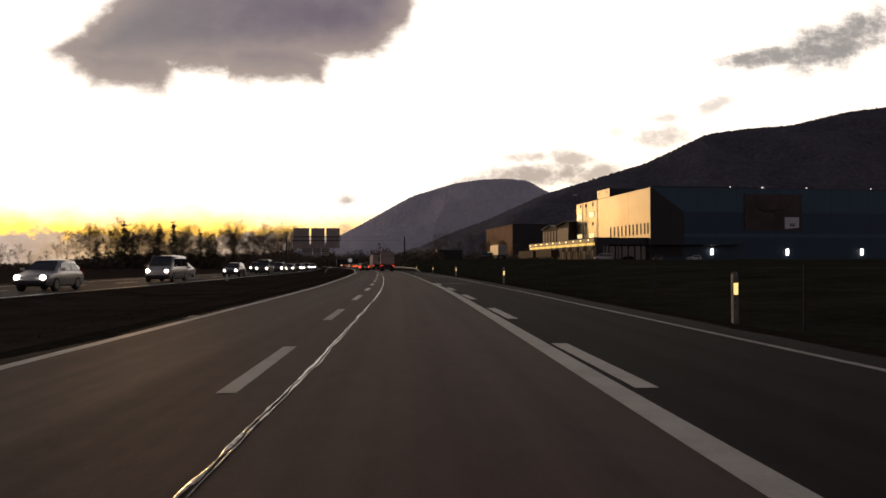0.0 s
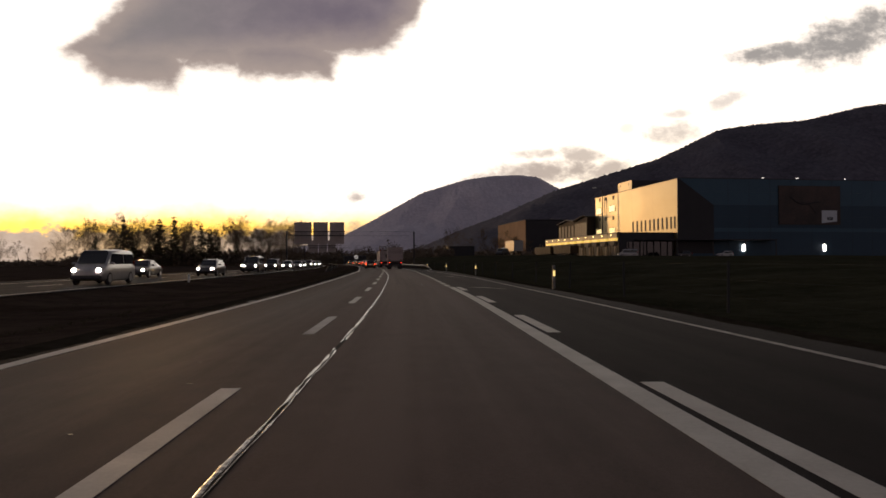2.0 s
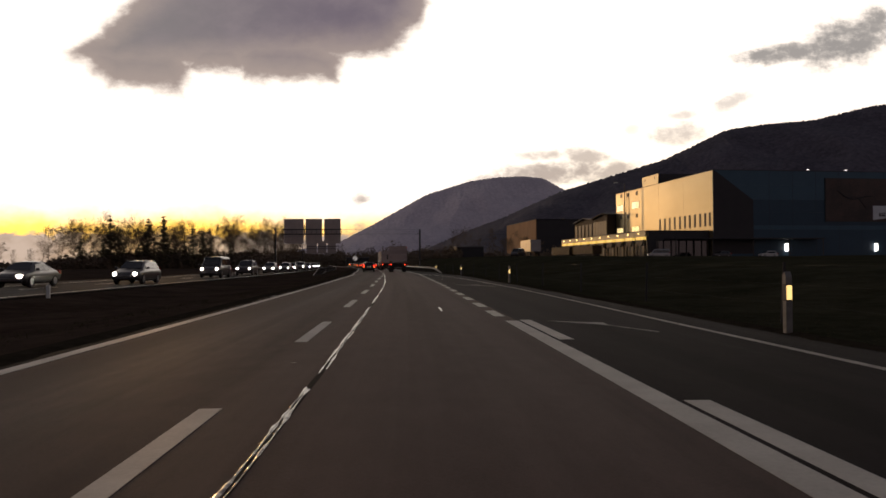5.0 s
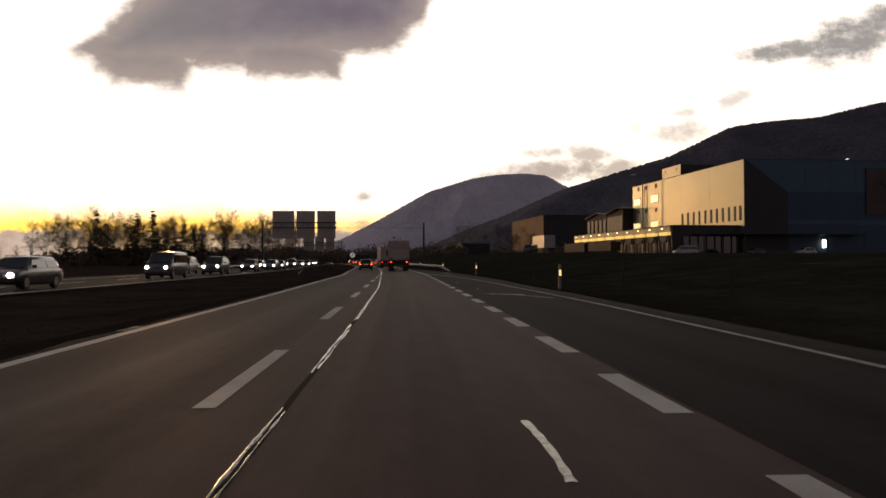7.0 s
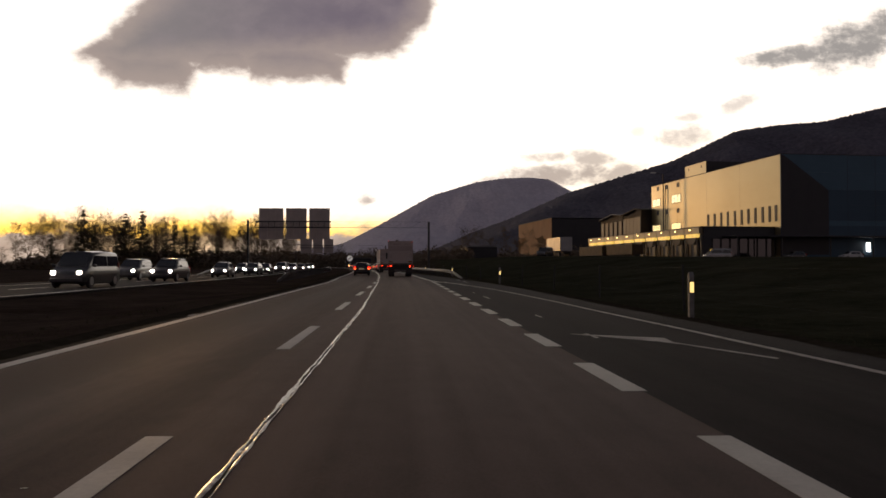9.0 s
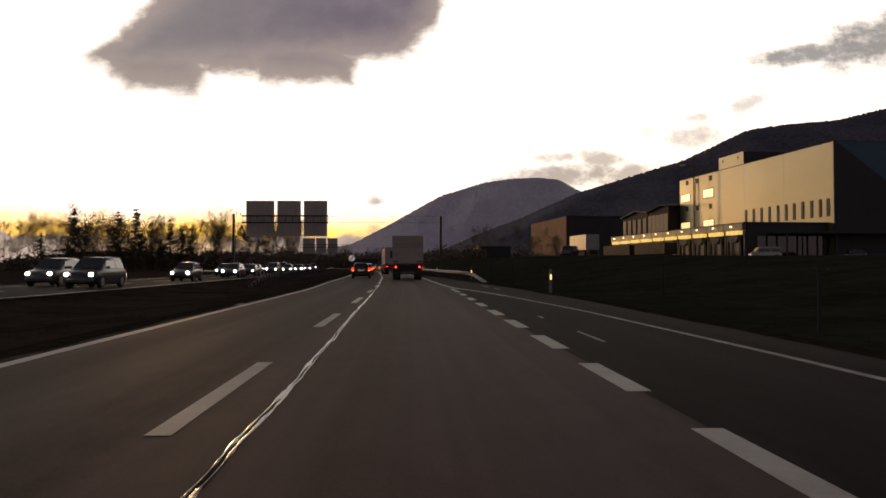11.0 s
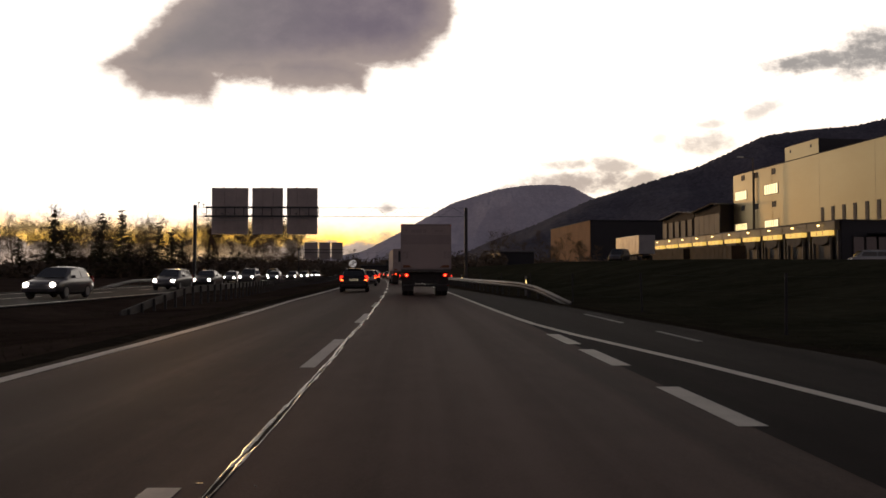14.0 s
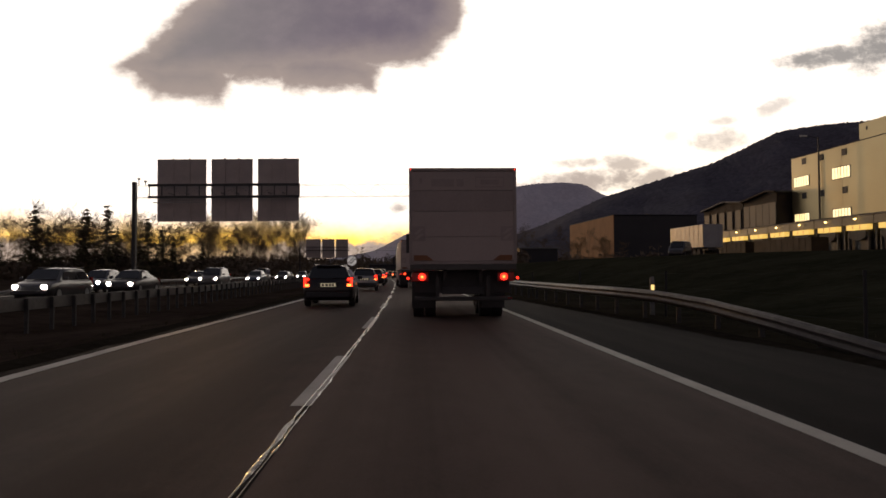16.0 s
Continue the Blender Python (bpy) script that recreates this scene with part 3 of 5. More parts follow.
def marking(y0, y1, off, width, parent, z=0.005, mat="paint"):
    """One painted bar on the road along its line."""
    n = max(2, int((y1 - y0) / 1.5) + 1)
    ob = strip("marking", y0, y1, (lambda y: (off(y) if callable(off) else off) - width / 2), (lambda y: (off(y) if callable(off) else off) + width / 2), z, mat, step=(y1 - y0) / n, parent=parent, depth=0.004)
    return ob


marking(-110, 600, left_edge, 0.20, road)
marking(-110, 105, right_edge, 0.13, road, mat="paint_worn")
marking(105, 600, right_edge, 0.17, road)
for k in range(-9, 40):
    y0 = float(np.interp(k, [-9, 0, 5, 10, 11, 12, 13, 40], [-76.0, 7.05, 53.15, 99.74, 108.95, 117.4, 125.9, 374.0]))
    marking(y0, y0 + 3.95, 0.0, 0.19, road)
    marking(y0 - 1.5, y0 + 2.5, -17.5, 0.18, road_far)
    if y0 < 46:
        marking(y0, y0 + 4.05, float(np.interp(y0, [6, 17, 30], [4.02, 4.10, 4.14])), 0.23, road)
marking(-110, 47.75, lambda y: float(np.interp(y, [5, 10, 20, 28, 36, 50], [3.67, 3.70, 3.76, 3.79, 3.83, 3.83])), 0.27, road)
for k in range(-1, 17):
    y0 = float(np.interp(k, [-1, 0, 5, 11, 13, 14, 15, 16], [49.07, 52.75, 71.99, 93.68, 101.38, 105.32, 109.11, 112.0]))
    marking(y0, y0 + 2.0, float(np.interp(y0, [49, 75, 95, 112], [3.76, 3.95, 4.0, 4.05])), 0.24, road)
marking(-110, 600, -13.4, 0.18, road_far)
marking(-110, 600, -21.4, 0.18, road_far)


def ragged_edge(y0, y1, off, side, seed):
    """Dirt and dead grass that creep over the asphalt's edge."""
    vs, fs = [], []
    ys = np.arange(y0, y1, 0.25)
    for y in ys:
        o = off(y)
        n = 0.16 * noise.noise(Vector((y * 0.35, seed, 0))) + 0.09 * noise.noise(Vector((y * 1.6, seed, 3))) + 0.04 * noise.noise(Vector((y * 5.0, seed, 7)))
        x = cx(y) + o
        vs += [(x - side * (0.16 + n), y, 0.006), (x + side * 0.10, y, 0.035), (x + side * 0.75, y, -0.07)]
    for k in range(len(ys) - 1):
        for i in (0, 1):
            fs.append((3 * k + i, 3 * k + i + 1, 3 * k + i + 4, 3 * k + i + 3))
    tagged(mesh_object("verge_dirt", vs, fs, "dirt", True), "bare dirt along the edge of the asphalt", "ground", kind="structure")


ragged_edge(-20, 200, lambda y: float(np.interp(y, [100, 135, 160], [8.0, 6.6, 5.0])), 1, 3)
ragged_edge(-20, 200, lambda y: left_edge(y) - 0.46, -1, 8)
# worn remnants of an older line and short pale remnants along the outer edge of the tapering lane
for a, b, o in ((73.2, 74.0, 4.9), (78.0, 78.8, 4.9), (87.4, 89.2, 4.85), (92.6, 93.3, 4.85)):
    marking(a, b, o, 0.06, road, mat="paint_worn")
for a, b in ((112.4, 114.6), (117.2, 120.9)):
    strip("kerb_stone", a, b, 6.27, 6.38, 0.012, "concrete", parent=road, depth=0.012)


def merge_arrow(x, y, s):
    """A painted arrow that points to the left lane."""
    bm = B()
    slab(bm, [(-1.3 * s, 1.6 * s, 0), (0.08 * s, 0.82 * s, 0), (-0.02 * s, -0.1 * s, 0), (-0.22 * s, 0.3 * s, 0)], 0.004, (0, 0, 1))
    slab(bm, [(-0.03 * s, 0.0 * s, 0), (0.03 * s, 0.1 * s, 0), (0.68 * s, -1.82 * s, 0), (0.60 * s, -1.9 * s, 0)], 0.004, (0, 0, 1))
    ob = part("arrow_marking", bm, "paint_worn", road)
    ob.matrix_basis = pose(x, y, 0.005)


merge_arrow(3.95, 72.3, 1.0)
merge_arrow(4.0, 46.4, 0.75)


def seal_line(y0, y1, off, width, seed):
    """A wavering, shiny bitumen seam."""
    rnd = random.Random(seed)
    vs, fs = [], []
    ys = np.arange(y0, y1, 0.11)
    w = width
    for y in ys:
        w += (width - w) * 0.35 + rnd.uniform(-0.010, 0.010)
        c = cx(y) + float(off(y)) + 0.016 * noise.noise(Vector((y * 0.45, seed, 0))) + 0.009 * noise.noise(Vector((y * 1.7, seed, 4)))
        hw = max(0.004, w * (0.75 + 0.75 * noise.noise(Vector((y * 1.3, seed, 9))) + 0.5 * noise.noise(Vector((y * 6.0, seed, 2)))))
        vs += [(c - hw, y, 0.0035), (c, y, 0.0075), (c + hw, y, 0.0035)]
    for k in range(len(ys) - 1):
        for i in (0, 1):
            fs.append((3 * k + i, 3 * k + i + 1, 3 * k + i + 4, 3 * k + i + 3))
    ob = mesh_object("joint_seal", vs, fs, "seal", True)
    ob.parent = road


_seam = lambda y: np.interp(y, [4, 9, 27, 52, 66, 74, 79, 83, 88, 93, 101, 110, 114, 120, 125, 133, 160], [0.52, 0.60, 0.69, 0.66, 0.67, 0.64, 0.635, 0.61, 0.535, 0.44, 0.31, 0.2, 0.12, 0.11, 0.06, 0.05, 0.0])
kink = lambda y: 0.014 * noise.noise(Vector((y * 0.6, 3, 3))) + 0.008 * noise.noise(Vector((y * 1.7, 1, 6)))
strip("joint_gap", -40, 300, lambda y: float(_seam(y)) + kink(y) - 0.03, lambda y: float(_seam(y)) + kink(y) + 0.035, 0.0022, "shoulder", step=0.5, parent=road)
for a, b in ((-40, 23.5), (24.2, 39.8), (40.6, 53.2), (55.0, 61.2), (62.0, 118), (118.2, 170), (170.5, 300)):
    seal_line(a, b, lambda y: _seam(y) - 0.022 + kink(y) + 0.006 * noise.noise(Vector((y * 3.1, 8, 2))), 0.015, 3)
    seal_line(a + 0.3, b - 0.2, lambda y: _seam(y) + 0.02 + kink(y) + 0.022 * noise.noise(Vector((y * 0.5, 2, 2))) + 0.007 * noise.noise(Vector((y * 2.6, 4, 9))), 0.009, 5)
seal_line(51.0, 52.6, lambda y: 2.57 - 0.05 * (y - 51.8) ** 2, 0.04, 15)
# small glossy flakes scattered for the glints of short cracks
_drop = B()
slab(_drop, [(-0.05, -0.012, 0), (0.02, -0.02, 0), (0.055, 0.0, 0), (0.0, 0.018, 0)], 0.004, (0, 0, 1))
_drop = part("glint_flake", _drop, "seal", road)
_dr = random.Random(17)
for k in range(70):
    ob = _drop if k == 0 else new("glint_flake", _drop.data)
    ob.parent = road
    y = _dr.uniform(6, 135)
    ob.matrix_basis = pose(cx(y) + _dr.choice((_dr.uniform(-2.4, 0.3), _dr.gauss(0.1, 0.25), _dr.uniform(-2.4, 3.2))), y, 0.001, 0, 0, _dr.uniform(-60, 60)) @ Matrix.Scale(_dr.uniform(0.25, 0.7), 4)
# grates and pale patches on the left shoulder
for y in (17.5, 36, 60.5, 79, 99, 122):
    bm = B()
    block(bm, -0.12, 0.12, -0.45, 0.45, 0.003, 0.008)
    g = part("drain_cover", bm, "concrete", road)
    g.matrix_basis = pose(cx(y) + left_edge(y) - 0.26, y, 0)


# ---- mountains ----
def ridge(name, table, dist, width, mat, label, jag, du):
    us = np.arange(table[0][0], table[-1][0], du)
    tv = np.interp(us, [a for a, _ in table], [b for _, b in table])
    k = np.exp(-0.5 * (np.arange(-6, 7) / 2.5) ** 2)
    tv = np.convolve(np.pad(tv, 6, mode="edge"), k / k.sum(), mode="valid")
    rows = [-0.25] + list(np.linspace(0, 1, 22))
    vs, fs = [], []
    for r in rows:
        for u, v in zip(us, tv):
            top = v * dist
            if r < 0:
                vs.append((u * dist * 1.06, dist + width * 0.25, top * 0.7))
                continue
            y = dist - r * width
            x = u * dist - r * width * u * 0.6
            n1 = noise.noise(Vector((x * 0.0035, y * 0.003, 2)))
            n2 = noise.noise(Vector((x * 0.013, y * 0.009, 5)))
            n3 = noise.noise(Vector((x * 0.12, y * 0.12, 7))) + 0.6 * noise.noise(Vector((x * 0.31, y * 0.2, 4)))
            z = top * (1 - r) ** 0.85 + (n1 * 0.16 + n2 * 0.05) * top * math.sin(math.pi * min(1, r * 1.02)) + n3 * jag * (1 - r)
            vs.append((x, y, max(-2, z) + 1.2 - 3 * r))
    n = len(us)
    for j in range(len(rows) - 1):
        for i in range(n - 1):
            fs.append((j * n + i, j * n + i + 1, (j + 1) * n + i + 1, (j + 1) * n + i))
    tagged(mesh_object(name, vs, fs, mat, True), label, "mountain", kind="structure")


ridge("backdrop_ridge", [(-0.06, 0.004), (0.02, 0.02), (0.079, 0.0454), (0.122, 0.0608), (0.2, 0.0959), (0.295, 0.1252), (0.343, 0.1396), (0.391, 0.1619), (0.431, 0.1812), (0.488, 0.1897), (0.554, 0.1951), (0.637, 0.2151), (0.693, 0.2222), (0.8, 0.235), (1.0, 0.25), (1.5, 0.24), (2.2, 0.2)],
      3000, 1100, "forest", "dark wooded mountain ridge rising from the valley", 7.0, 0.0024)
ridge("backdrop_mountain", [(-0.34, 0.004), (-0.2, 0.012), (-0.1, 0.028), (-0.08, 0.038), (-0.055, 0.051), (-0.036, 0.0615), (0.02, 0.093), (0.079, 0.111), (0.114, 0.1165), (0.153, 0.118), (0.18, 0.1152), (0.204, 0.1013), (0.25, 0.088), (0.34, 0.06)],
      4500, 900, "forest_hazed", "rounded distant mountain, its haze put into the colour", 6.0, 0.0016)

# ---- buildings ----
BM = pose(71.2, 202.6, 0, 0, 0, 5.513)


def window_part(parent, y0, y1, z0, z1, panes, x=-0.16, glass="win"):
    """A framed window in a wall that faces -x: backing, frame bars and panes."""
    bm = B()
    f = 0.09
    block(bm, x + 0.03, x + 0.1, y0, y1, z0, z1)
    w = part("window", bm, "dark_steel", parent)
    for a, b in ((z0, z0 + f), (z1 - f, z1)):
        bm = B()
        block(bm, x - 0.06, x + 0.03, y0, y1, a, b)
        part("frame_rail", bm, "dark_steel", w)
    for k in range(panes + 1):
        c = y0 + f / 2 + (y1 - y0 - f) * k / panes
        bm = B()
        block(bm, x - 0.055, x + 0.03, c - f / 2, c + f / 2, z0 + f, z1 - f)
        part("mullion", bm, "dark_steel", w)
    for k in range(panes):
        a = y0 + f + (y1 - y0 - f) * k / panes
        b = a + (y1 - y0 - f) / panes - f
        bm = B()
        block(bm, x - 0.02, x + 0.03, a, b, z0 + f, z1 - f)
        part("pane", bm, glass, w)
    return w


def warehouse():
    h = thing("warehouse", BM, "tall warehouse with a cream metal side and a navy end wall", "building")
    bm = B()
    block(bm, 0, 118, 0, 61, 0, 22.5)
    part("core", bm, "dark_wall", h)
    bm = B()
    block(bm, -0.18, 0, 0.0, 61, 0, 22.85)
    part("side_wall", bm, "metal_wall", h, "cream metal cladding that catches the sunset")
    for z0, z1, mat in ((0, 3.2, "navy"), (3.2, 8.9, "navy"), (8.9, 9.9, "navy_light"), (9.9, 13.0, "navy"), (13.0, 16.0, "navy"), (16.0, 19.4, "navy_light"), (19.4, 22.85, "navy_light")):
        bm = B()
        block(bm, -0.18, 118, -0.2, 0, z0 + 0.01, z1 - 0.01)
        part("cladding_band", bm, mat, h)
    # added slab: dark patch on the end wall, cut off aslant at its top
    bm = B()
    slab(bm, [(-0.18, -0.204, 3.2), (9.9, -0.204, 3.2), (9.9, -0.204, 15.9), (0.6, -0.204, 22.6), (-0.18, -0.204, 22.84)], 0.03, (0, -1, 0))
    part("dark_patch", bm, "dark_wall", h, "dark slanted patch on the end wall")
    for x in np.arange(14.0, 117, 6.0):
        bm = B()
        block(bm, x - 0.02, x + 0.02, -0.225, -0.2, 3.3, 22.8)
        part("cladding_joint", bm, "annex", h)
    bm = B()
    block(bm, -0.22, 118.2, -0.24, 61.1, 22.85, 23.0)
    part("roof_edge", bm, "roof", h)
    bm = B()
    block(bm, -0.15, 12, 29.7, 40.5, 23.0, 25.65)
    ph = part("penthouse", bm, "dark_wall", h)
    bm = B()
    block(bm, -0.2, -0.15, 29.7, 40.5, 23.0, 25.7)
    part("penthouse_front", bm, "metal_wall", ph)
    bm = B()
    block(bm, 6, 40, 12, 29, 23.0, 24.6, 0.1)
    part("plant_room", bm, "dark_wall", h)
    for y0, y1, z0, z1 in ((55.2, 60.2, 17.1, 19.15), (43.1, 48.2, 17.15, 19.3), (55.2, 60.2, 10.4, 12.05), (43.1, 48.2, 10.3, 12.0)):
        window_part(h, y0, y1, z0, z1, 6, -0.2)
    for y0, z0 in ((56.1, 21.3), (44.0, 21.1), (50.6, 21.2), (56.2, 14.75), (44.0, 14.5), (50.6, 14.6)):
        window_part(h, y0, y0 + 1.3, z0, z0 + 1.15, 1, -0.2, "annex")
    for y in (28.9, 25.9, 22.9, 20.0, 17.0, 14.2, 11.6, 8.9, 6.2, 3.7, 1.5):
        bm = B()
        block(bm, -0.24, -0.12, y - 0.42, y + 0.42, 9.8, 13.0)
        w = part("slot_window", bm, "dark_steel", h)
        for z0, z1 in ((9.95, 11.3), (11.5, 12.85)):
            bm = B()
            block(bm, -0.255, -0.2, y - 0.3, y + 0.3, z0, z1)
            part("pane", bm, "annex", w)
    for y in (14.9, 29.65, 45.3):
        bm = B()
        block(bm, -0.188, -0.17, y - 0.018, y + 0.018, 8.8, 22.8)
        part("wall_seam", bm, "frieze", h)
    for y in (32.0, 38.6):
        bm = B()
        block(bm, -0.26, -0.19, y - 0.2, y + 0.2, 24.4, 25.0, 0.03)
        part("wall_fixture", bm, "dark_steel", h)
    bm = B()
    cyl(bm, (-0.45, 51.6, 8.7), (-0.45, 51.6, 22.4), 0.09)
    part("downpipe", bm, "dark_steel", h)
    return h


warehouse()


def annex():
    h = thing("loading_annex", BM, "low dark loading annex in front of the warehouse", "building")
    bm = B()
    block(bm, -15.2, -0.3, 1.7, 68.4, 0, 8.62)
    part("core", bm, "annex", h)
    bm = B()
    block(bm, -15.9, -0.2, 1.4, 68.7, 8.62, 8.75)
    part("roof_edge", bm, "roof", h)
    for k in range(7):
        x = -13.6 + k * 1.9
        bm = B()
        block(bm, x, x + 1.7, 1.55, 1.72, 2.2, 6.4)
        w = part("window", bm, "dark_steel", h)
        bm = B()
        block(bm, x + 0.1, x + 1.6, 1.52, 1.6, 2.3, 6.3)
        part("pane", bm, "glass", w)
    bm = B()
    block(bm, -11.5, 26, -3.6, 1.5, 6.55, 6.85, 0.05)
    part("entrance_canopy", bm, "annex", h)
    for x in (-11, -2, 8, 17, 25.6):
        bm = B()
        cyl(bm, (x, -3.3, 1.5), (x, -3.3, 6.56), 0.14)
        part("column", bm, "dark_steel", h)
    return h


annex()


def loading_bay():
    """One bay of the loading front: fascia, glowing hood, lamp, gate and columns. It faces -x."""
    h = thing("loading_bay", BM @ pose(-15.2, 2.0, 0), "loading bay with a tan fascia and a glowing hood", "loading bay", "loading bays of the annex")
    bm = B()
    block(bm, -0.8, -0.04, 0.05, 6.57, 7.36, 8.5, 0.02)
    part("fascia", bm, "frieze", h)
    bm = B()
    block(bm, -0.86, -0.03, 0.0, 6.62, 8.5, 8.62, 0.01)
    part("eaves_strip", bm, "pale_post", h)
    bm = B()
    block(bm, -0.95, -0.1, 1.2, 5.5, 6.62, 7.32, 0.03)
    part("glow_panel", bm, "hood_glow", h, "golden panel that glows by itself")
    for y in (2.6, 4.05):
        bm = B()
        block(bm, -0.97, -0.93, y - 0.03, y + 0.03, 6.64, 7.3)
        part("panel_joint", bm, "frieze", h)
    bm = B()
    cyl(bm, (-0.8, 3.3, 8.28), (-1.15, 3.3, 8.24), 0.035, n=6)
    l = part("lamp", bm, "dark_steel", h)
    bm = B()
    block(bm, -1.3, -1.02, 3.12, 3.48, 7.98, 8.2, 0.07)
    part("lit_bulb", bm, "dock_lamp", l, "lit yellow lamp")
    # rounded shelter that hangs below the panel
    bm = B()
    prism(bm, [(1.5, 6.56), (1.5, 5.95)] + [(3.3 - 1.8 * math.cos(math.pi * k / 8), 5.95 - 0.75 * math.sin(math.pi * k / 8)) for k in range(1, 8)] + [(5.1, 5.95), (5.1, 6.56)], -0.9, -0.05)
    part("shelter", bm, "shelter", h)
    bm = B()
    block(bm, -0.3, -0.02, 1.4, 5.2, 1.6, 5.6)
    part("gate", bm, "annex", h)
    for y in (1.25, 5.35):
        bm = B()
        block(bm, -0.75, -0.5, y - 0.11, y + 0.11, 1.2, 6.3)
        part("bumper_post", bm, "pale_post", h)
    bm = B()
    block(bm, -0.5, -0.02, -0.2, 0.2, 0.5, 7.27)
    part("column", bm, "dark_steel", h)
    return h


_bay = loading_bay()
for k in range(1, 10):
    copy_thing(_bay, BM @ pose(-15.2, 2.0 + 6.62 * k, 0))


def billboard():
    h = thing("billboard", BM @ pose(28.3, -0.22, 10.8), "large dark brown billboard on the navy wall", "billboard")
    bm = B()
    block(bm, 0, 18.1, -0.22, 0.0, 0, 10.5)
    part("frame", bm, "dark_steel", h)
    bm = B()
    block(bm, 0.2, 17.9, -0.26, -0.2, 0.2, 10.3)
    part("print", bm, "poster", h, "dark brown print with faint strokes")
    bm = B()
    pts = [(3.2 + 0.55 * k, 7.6 - 1.1 * math.sin(k * 0.28) - 0.16 * k) for k in range(17)]
    for (a, b), (c, d) in zip(pts, pts[1:]):
        cyl(bm, (a, -0.27, b), (c, -0.27, d), 0.14, n=5)
    pts = [(4.4 + 0.42 * k, 6.4 - 0.012 * k * k - 0.5 * math.sin(k * 0.5)) for k in range(16)]
    for (a, b), (c, d) in zip(pts, pts[1:]):
        cyl(bm, (a, -0.27, b), (c, -0.27, d), 0.1, n=5)
    part("stroke", bm, "poster_line", h)
    bm = B()
    slab(bm, [(12.5, -0.265, 0.45), (17.0, -0.265, 0.95), (17.0, -0.265, 3.9), (12.5, -0.265, 3.9)], 0.03, (0, -1, 0))
    c = part("card", bm, "poster_card", h, "white panel with a dark mark")
    for x0, x1, z0, z1 in ((14.1, 14.55, 1.3, 2.1), (14.7, 15.7, 1.3, 1.75), (14.7, 15.2, 1.85, 2.15), (15.35, 15.8, 1.85, 2.2)):
        bm = B()
        block(bm, x0, x1, -0.305, -0.295, z0, z1)
        part("mark", bm, "ink", c)
    return h


billboard()


def wall_lamp(x):
    h = thing("wall_lamp", BM @ pose(x, -0.24, 3.8), "lit white upright wall lamp on the navy wall", "lamp", "wall lamps of the warehouse")
    bm = B()
    block(bm, -0.35, 0.35, -0.3, 0.0, 0, 1.75, 0.08)
    part("lit_cover", bm, "wall_lamp", h)
    bm = B()
    block(bm, -0.28, 0.28, -0.28, 0.02, 1.75, 2.0, 0.03)
    part("bracket", bm, "dark_steel", h)
    return h


for x in (18.2, 41.6, 65.6, 89.5):
    wall_lamp(x)


def roof_lamp(x, y=0.2):
    h = thing("roof_lamp", BM @ pose(x, y, 23.0), "small lit lamp on the roof edge", "lamp", "roof lamps of the warehouse")
    bm = B()
    cyl(bm, (0, 0, 0), (0, 0, 0.25), 0.06)
    part("stem", bm, "dark_steel", h)
    bm = B()
    block(bm, -0.25, 0.25, -0.15, 0.15, 0.25, 0.38, 0.04)
    part("lit_head", bm, "roof_lamp", h)


for x in (24.3, 34.3, 48.3, 69.3):
    roof_lamp(x)
roof_lamp(6.5, 18.5)


def mast_lamp(m, height, label):
    h = thing("street_lamp", m, label, "lamp")
    bm = B()
    cyl(bm, (0, 0, 0), (0, 0, height), 0.2, 0.13)
    part("pole", bm, "dark_steel", h)
    bm = B()
    cyl(bm, (0, 0, height - 0.1), (-2.2, 0, height + 0.25), 0.07)
    part("arm", bm, "dark_steel", h)
    bm = B()
    block(bm, -3.4, -2.1, -0.22, 0.22, height + 0.12, height + 0.38, 0.06)
    part("head", bm, "sign_white", h)
    return h


mast_lamp(BM @ pose(-2.2, 48.9, 8.75), 16.2, "tall grey street lamp beside the warehouse")


def gable_hall(y0, y1, mid, near_eave, eave, top, label, trim):
    """A hall left of the warehouse whose gables face the road."""
    h = thing("gable_hall", BM, label, "building")
    bm = B()
    prism(bm, [(y0, 0), (y1, 0), (y1, eave), (mid, top), (y0, near_eave)], -3, 45)
    part("wall", bm, "hall_wall", h)
    for a, za, b, zb in ((y0 - 0.5, near_eave - 0.1, mid, top), (mid, top, y1 + 0.5, eave - 0.1)):
        bm = B()
        slab(bm, [(-3.6, a, za + 0.05), (45.5, a, za + 0.05), (45.5, b, zb + 0.05), (-3.6, b, zb + 0.05)], 0.3, (0, 0, 1))
        part("roof", bm, "roof", h)
        bm = B()
        slab(bm, [(-3.75, a, za + 0.02), (-3.6, a, za + 0.02), (-3.6, b, zb + 0.02), (-3.75, b, zb + 0.02)], 0.34, (0, 0, 1))
        part("roof_trim", bm, trim, h)
    n = 5
    for k in range(n):
        y = y0 + (y1 - y0) * (k + 0.5) / n
        bm = B()
        block(bm, -3.2, -2.9, y - 1.2, y + 1.2, 9.5, eave - 1.0)
        part("window", bm, "annex", h)
    return h


gable_hall(61.6, 74.4, 64.6, 16.5, 15.6, 16.8, "grey gabled industrial hall beside the warehouse", "hall_wall")
gable_hall(75.0, 93.8, 83.0, 15.6, 15.2, 16.4, "grey gabled industrial hall behind the loading bays", "concrete")


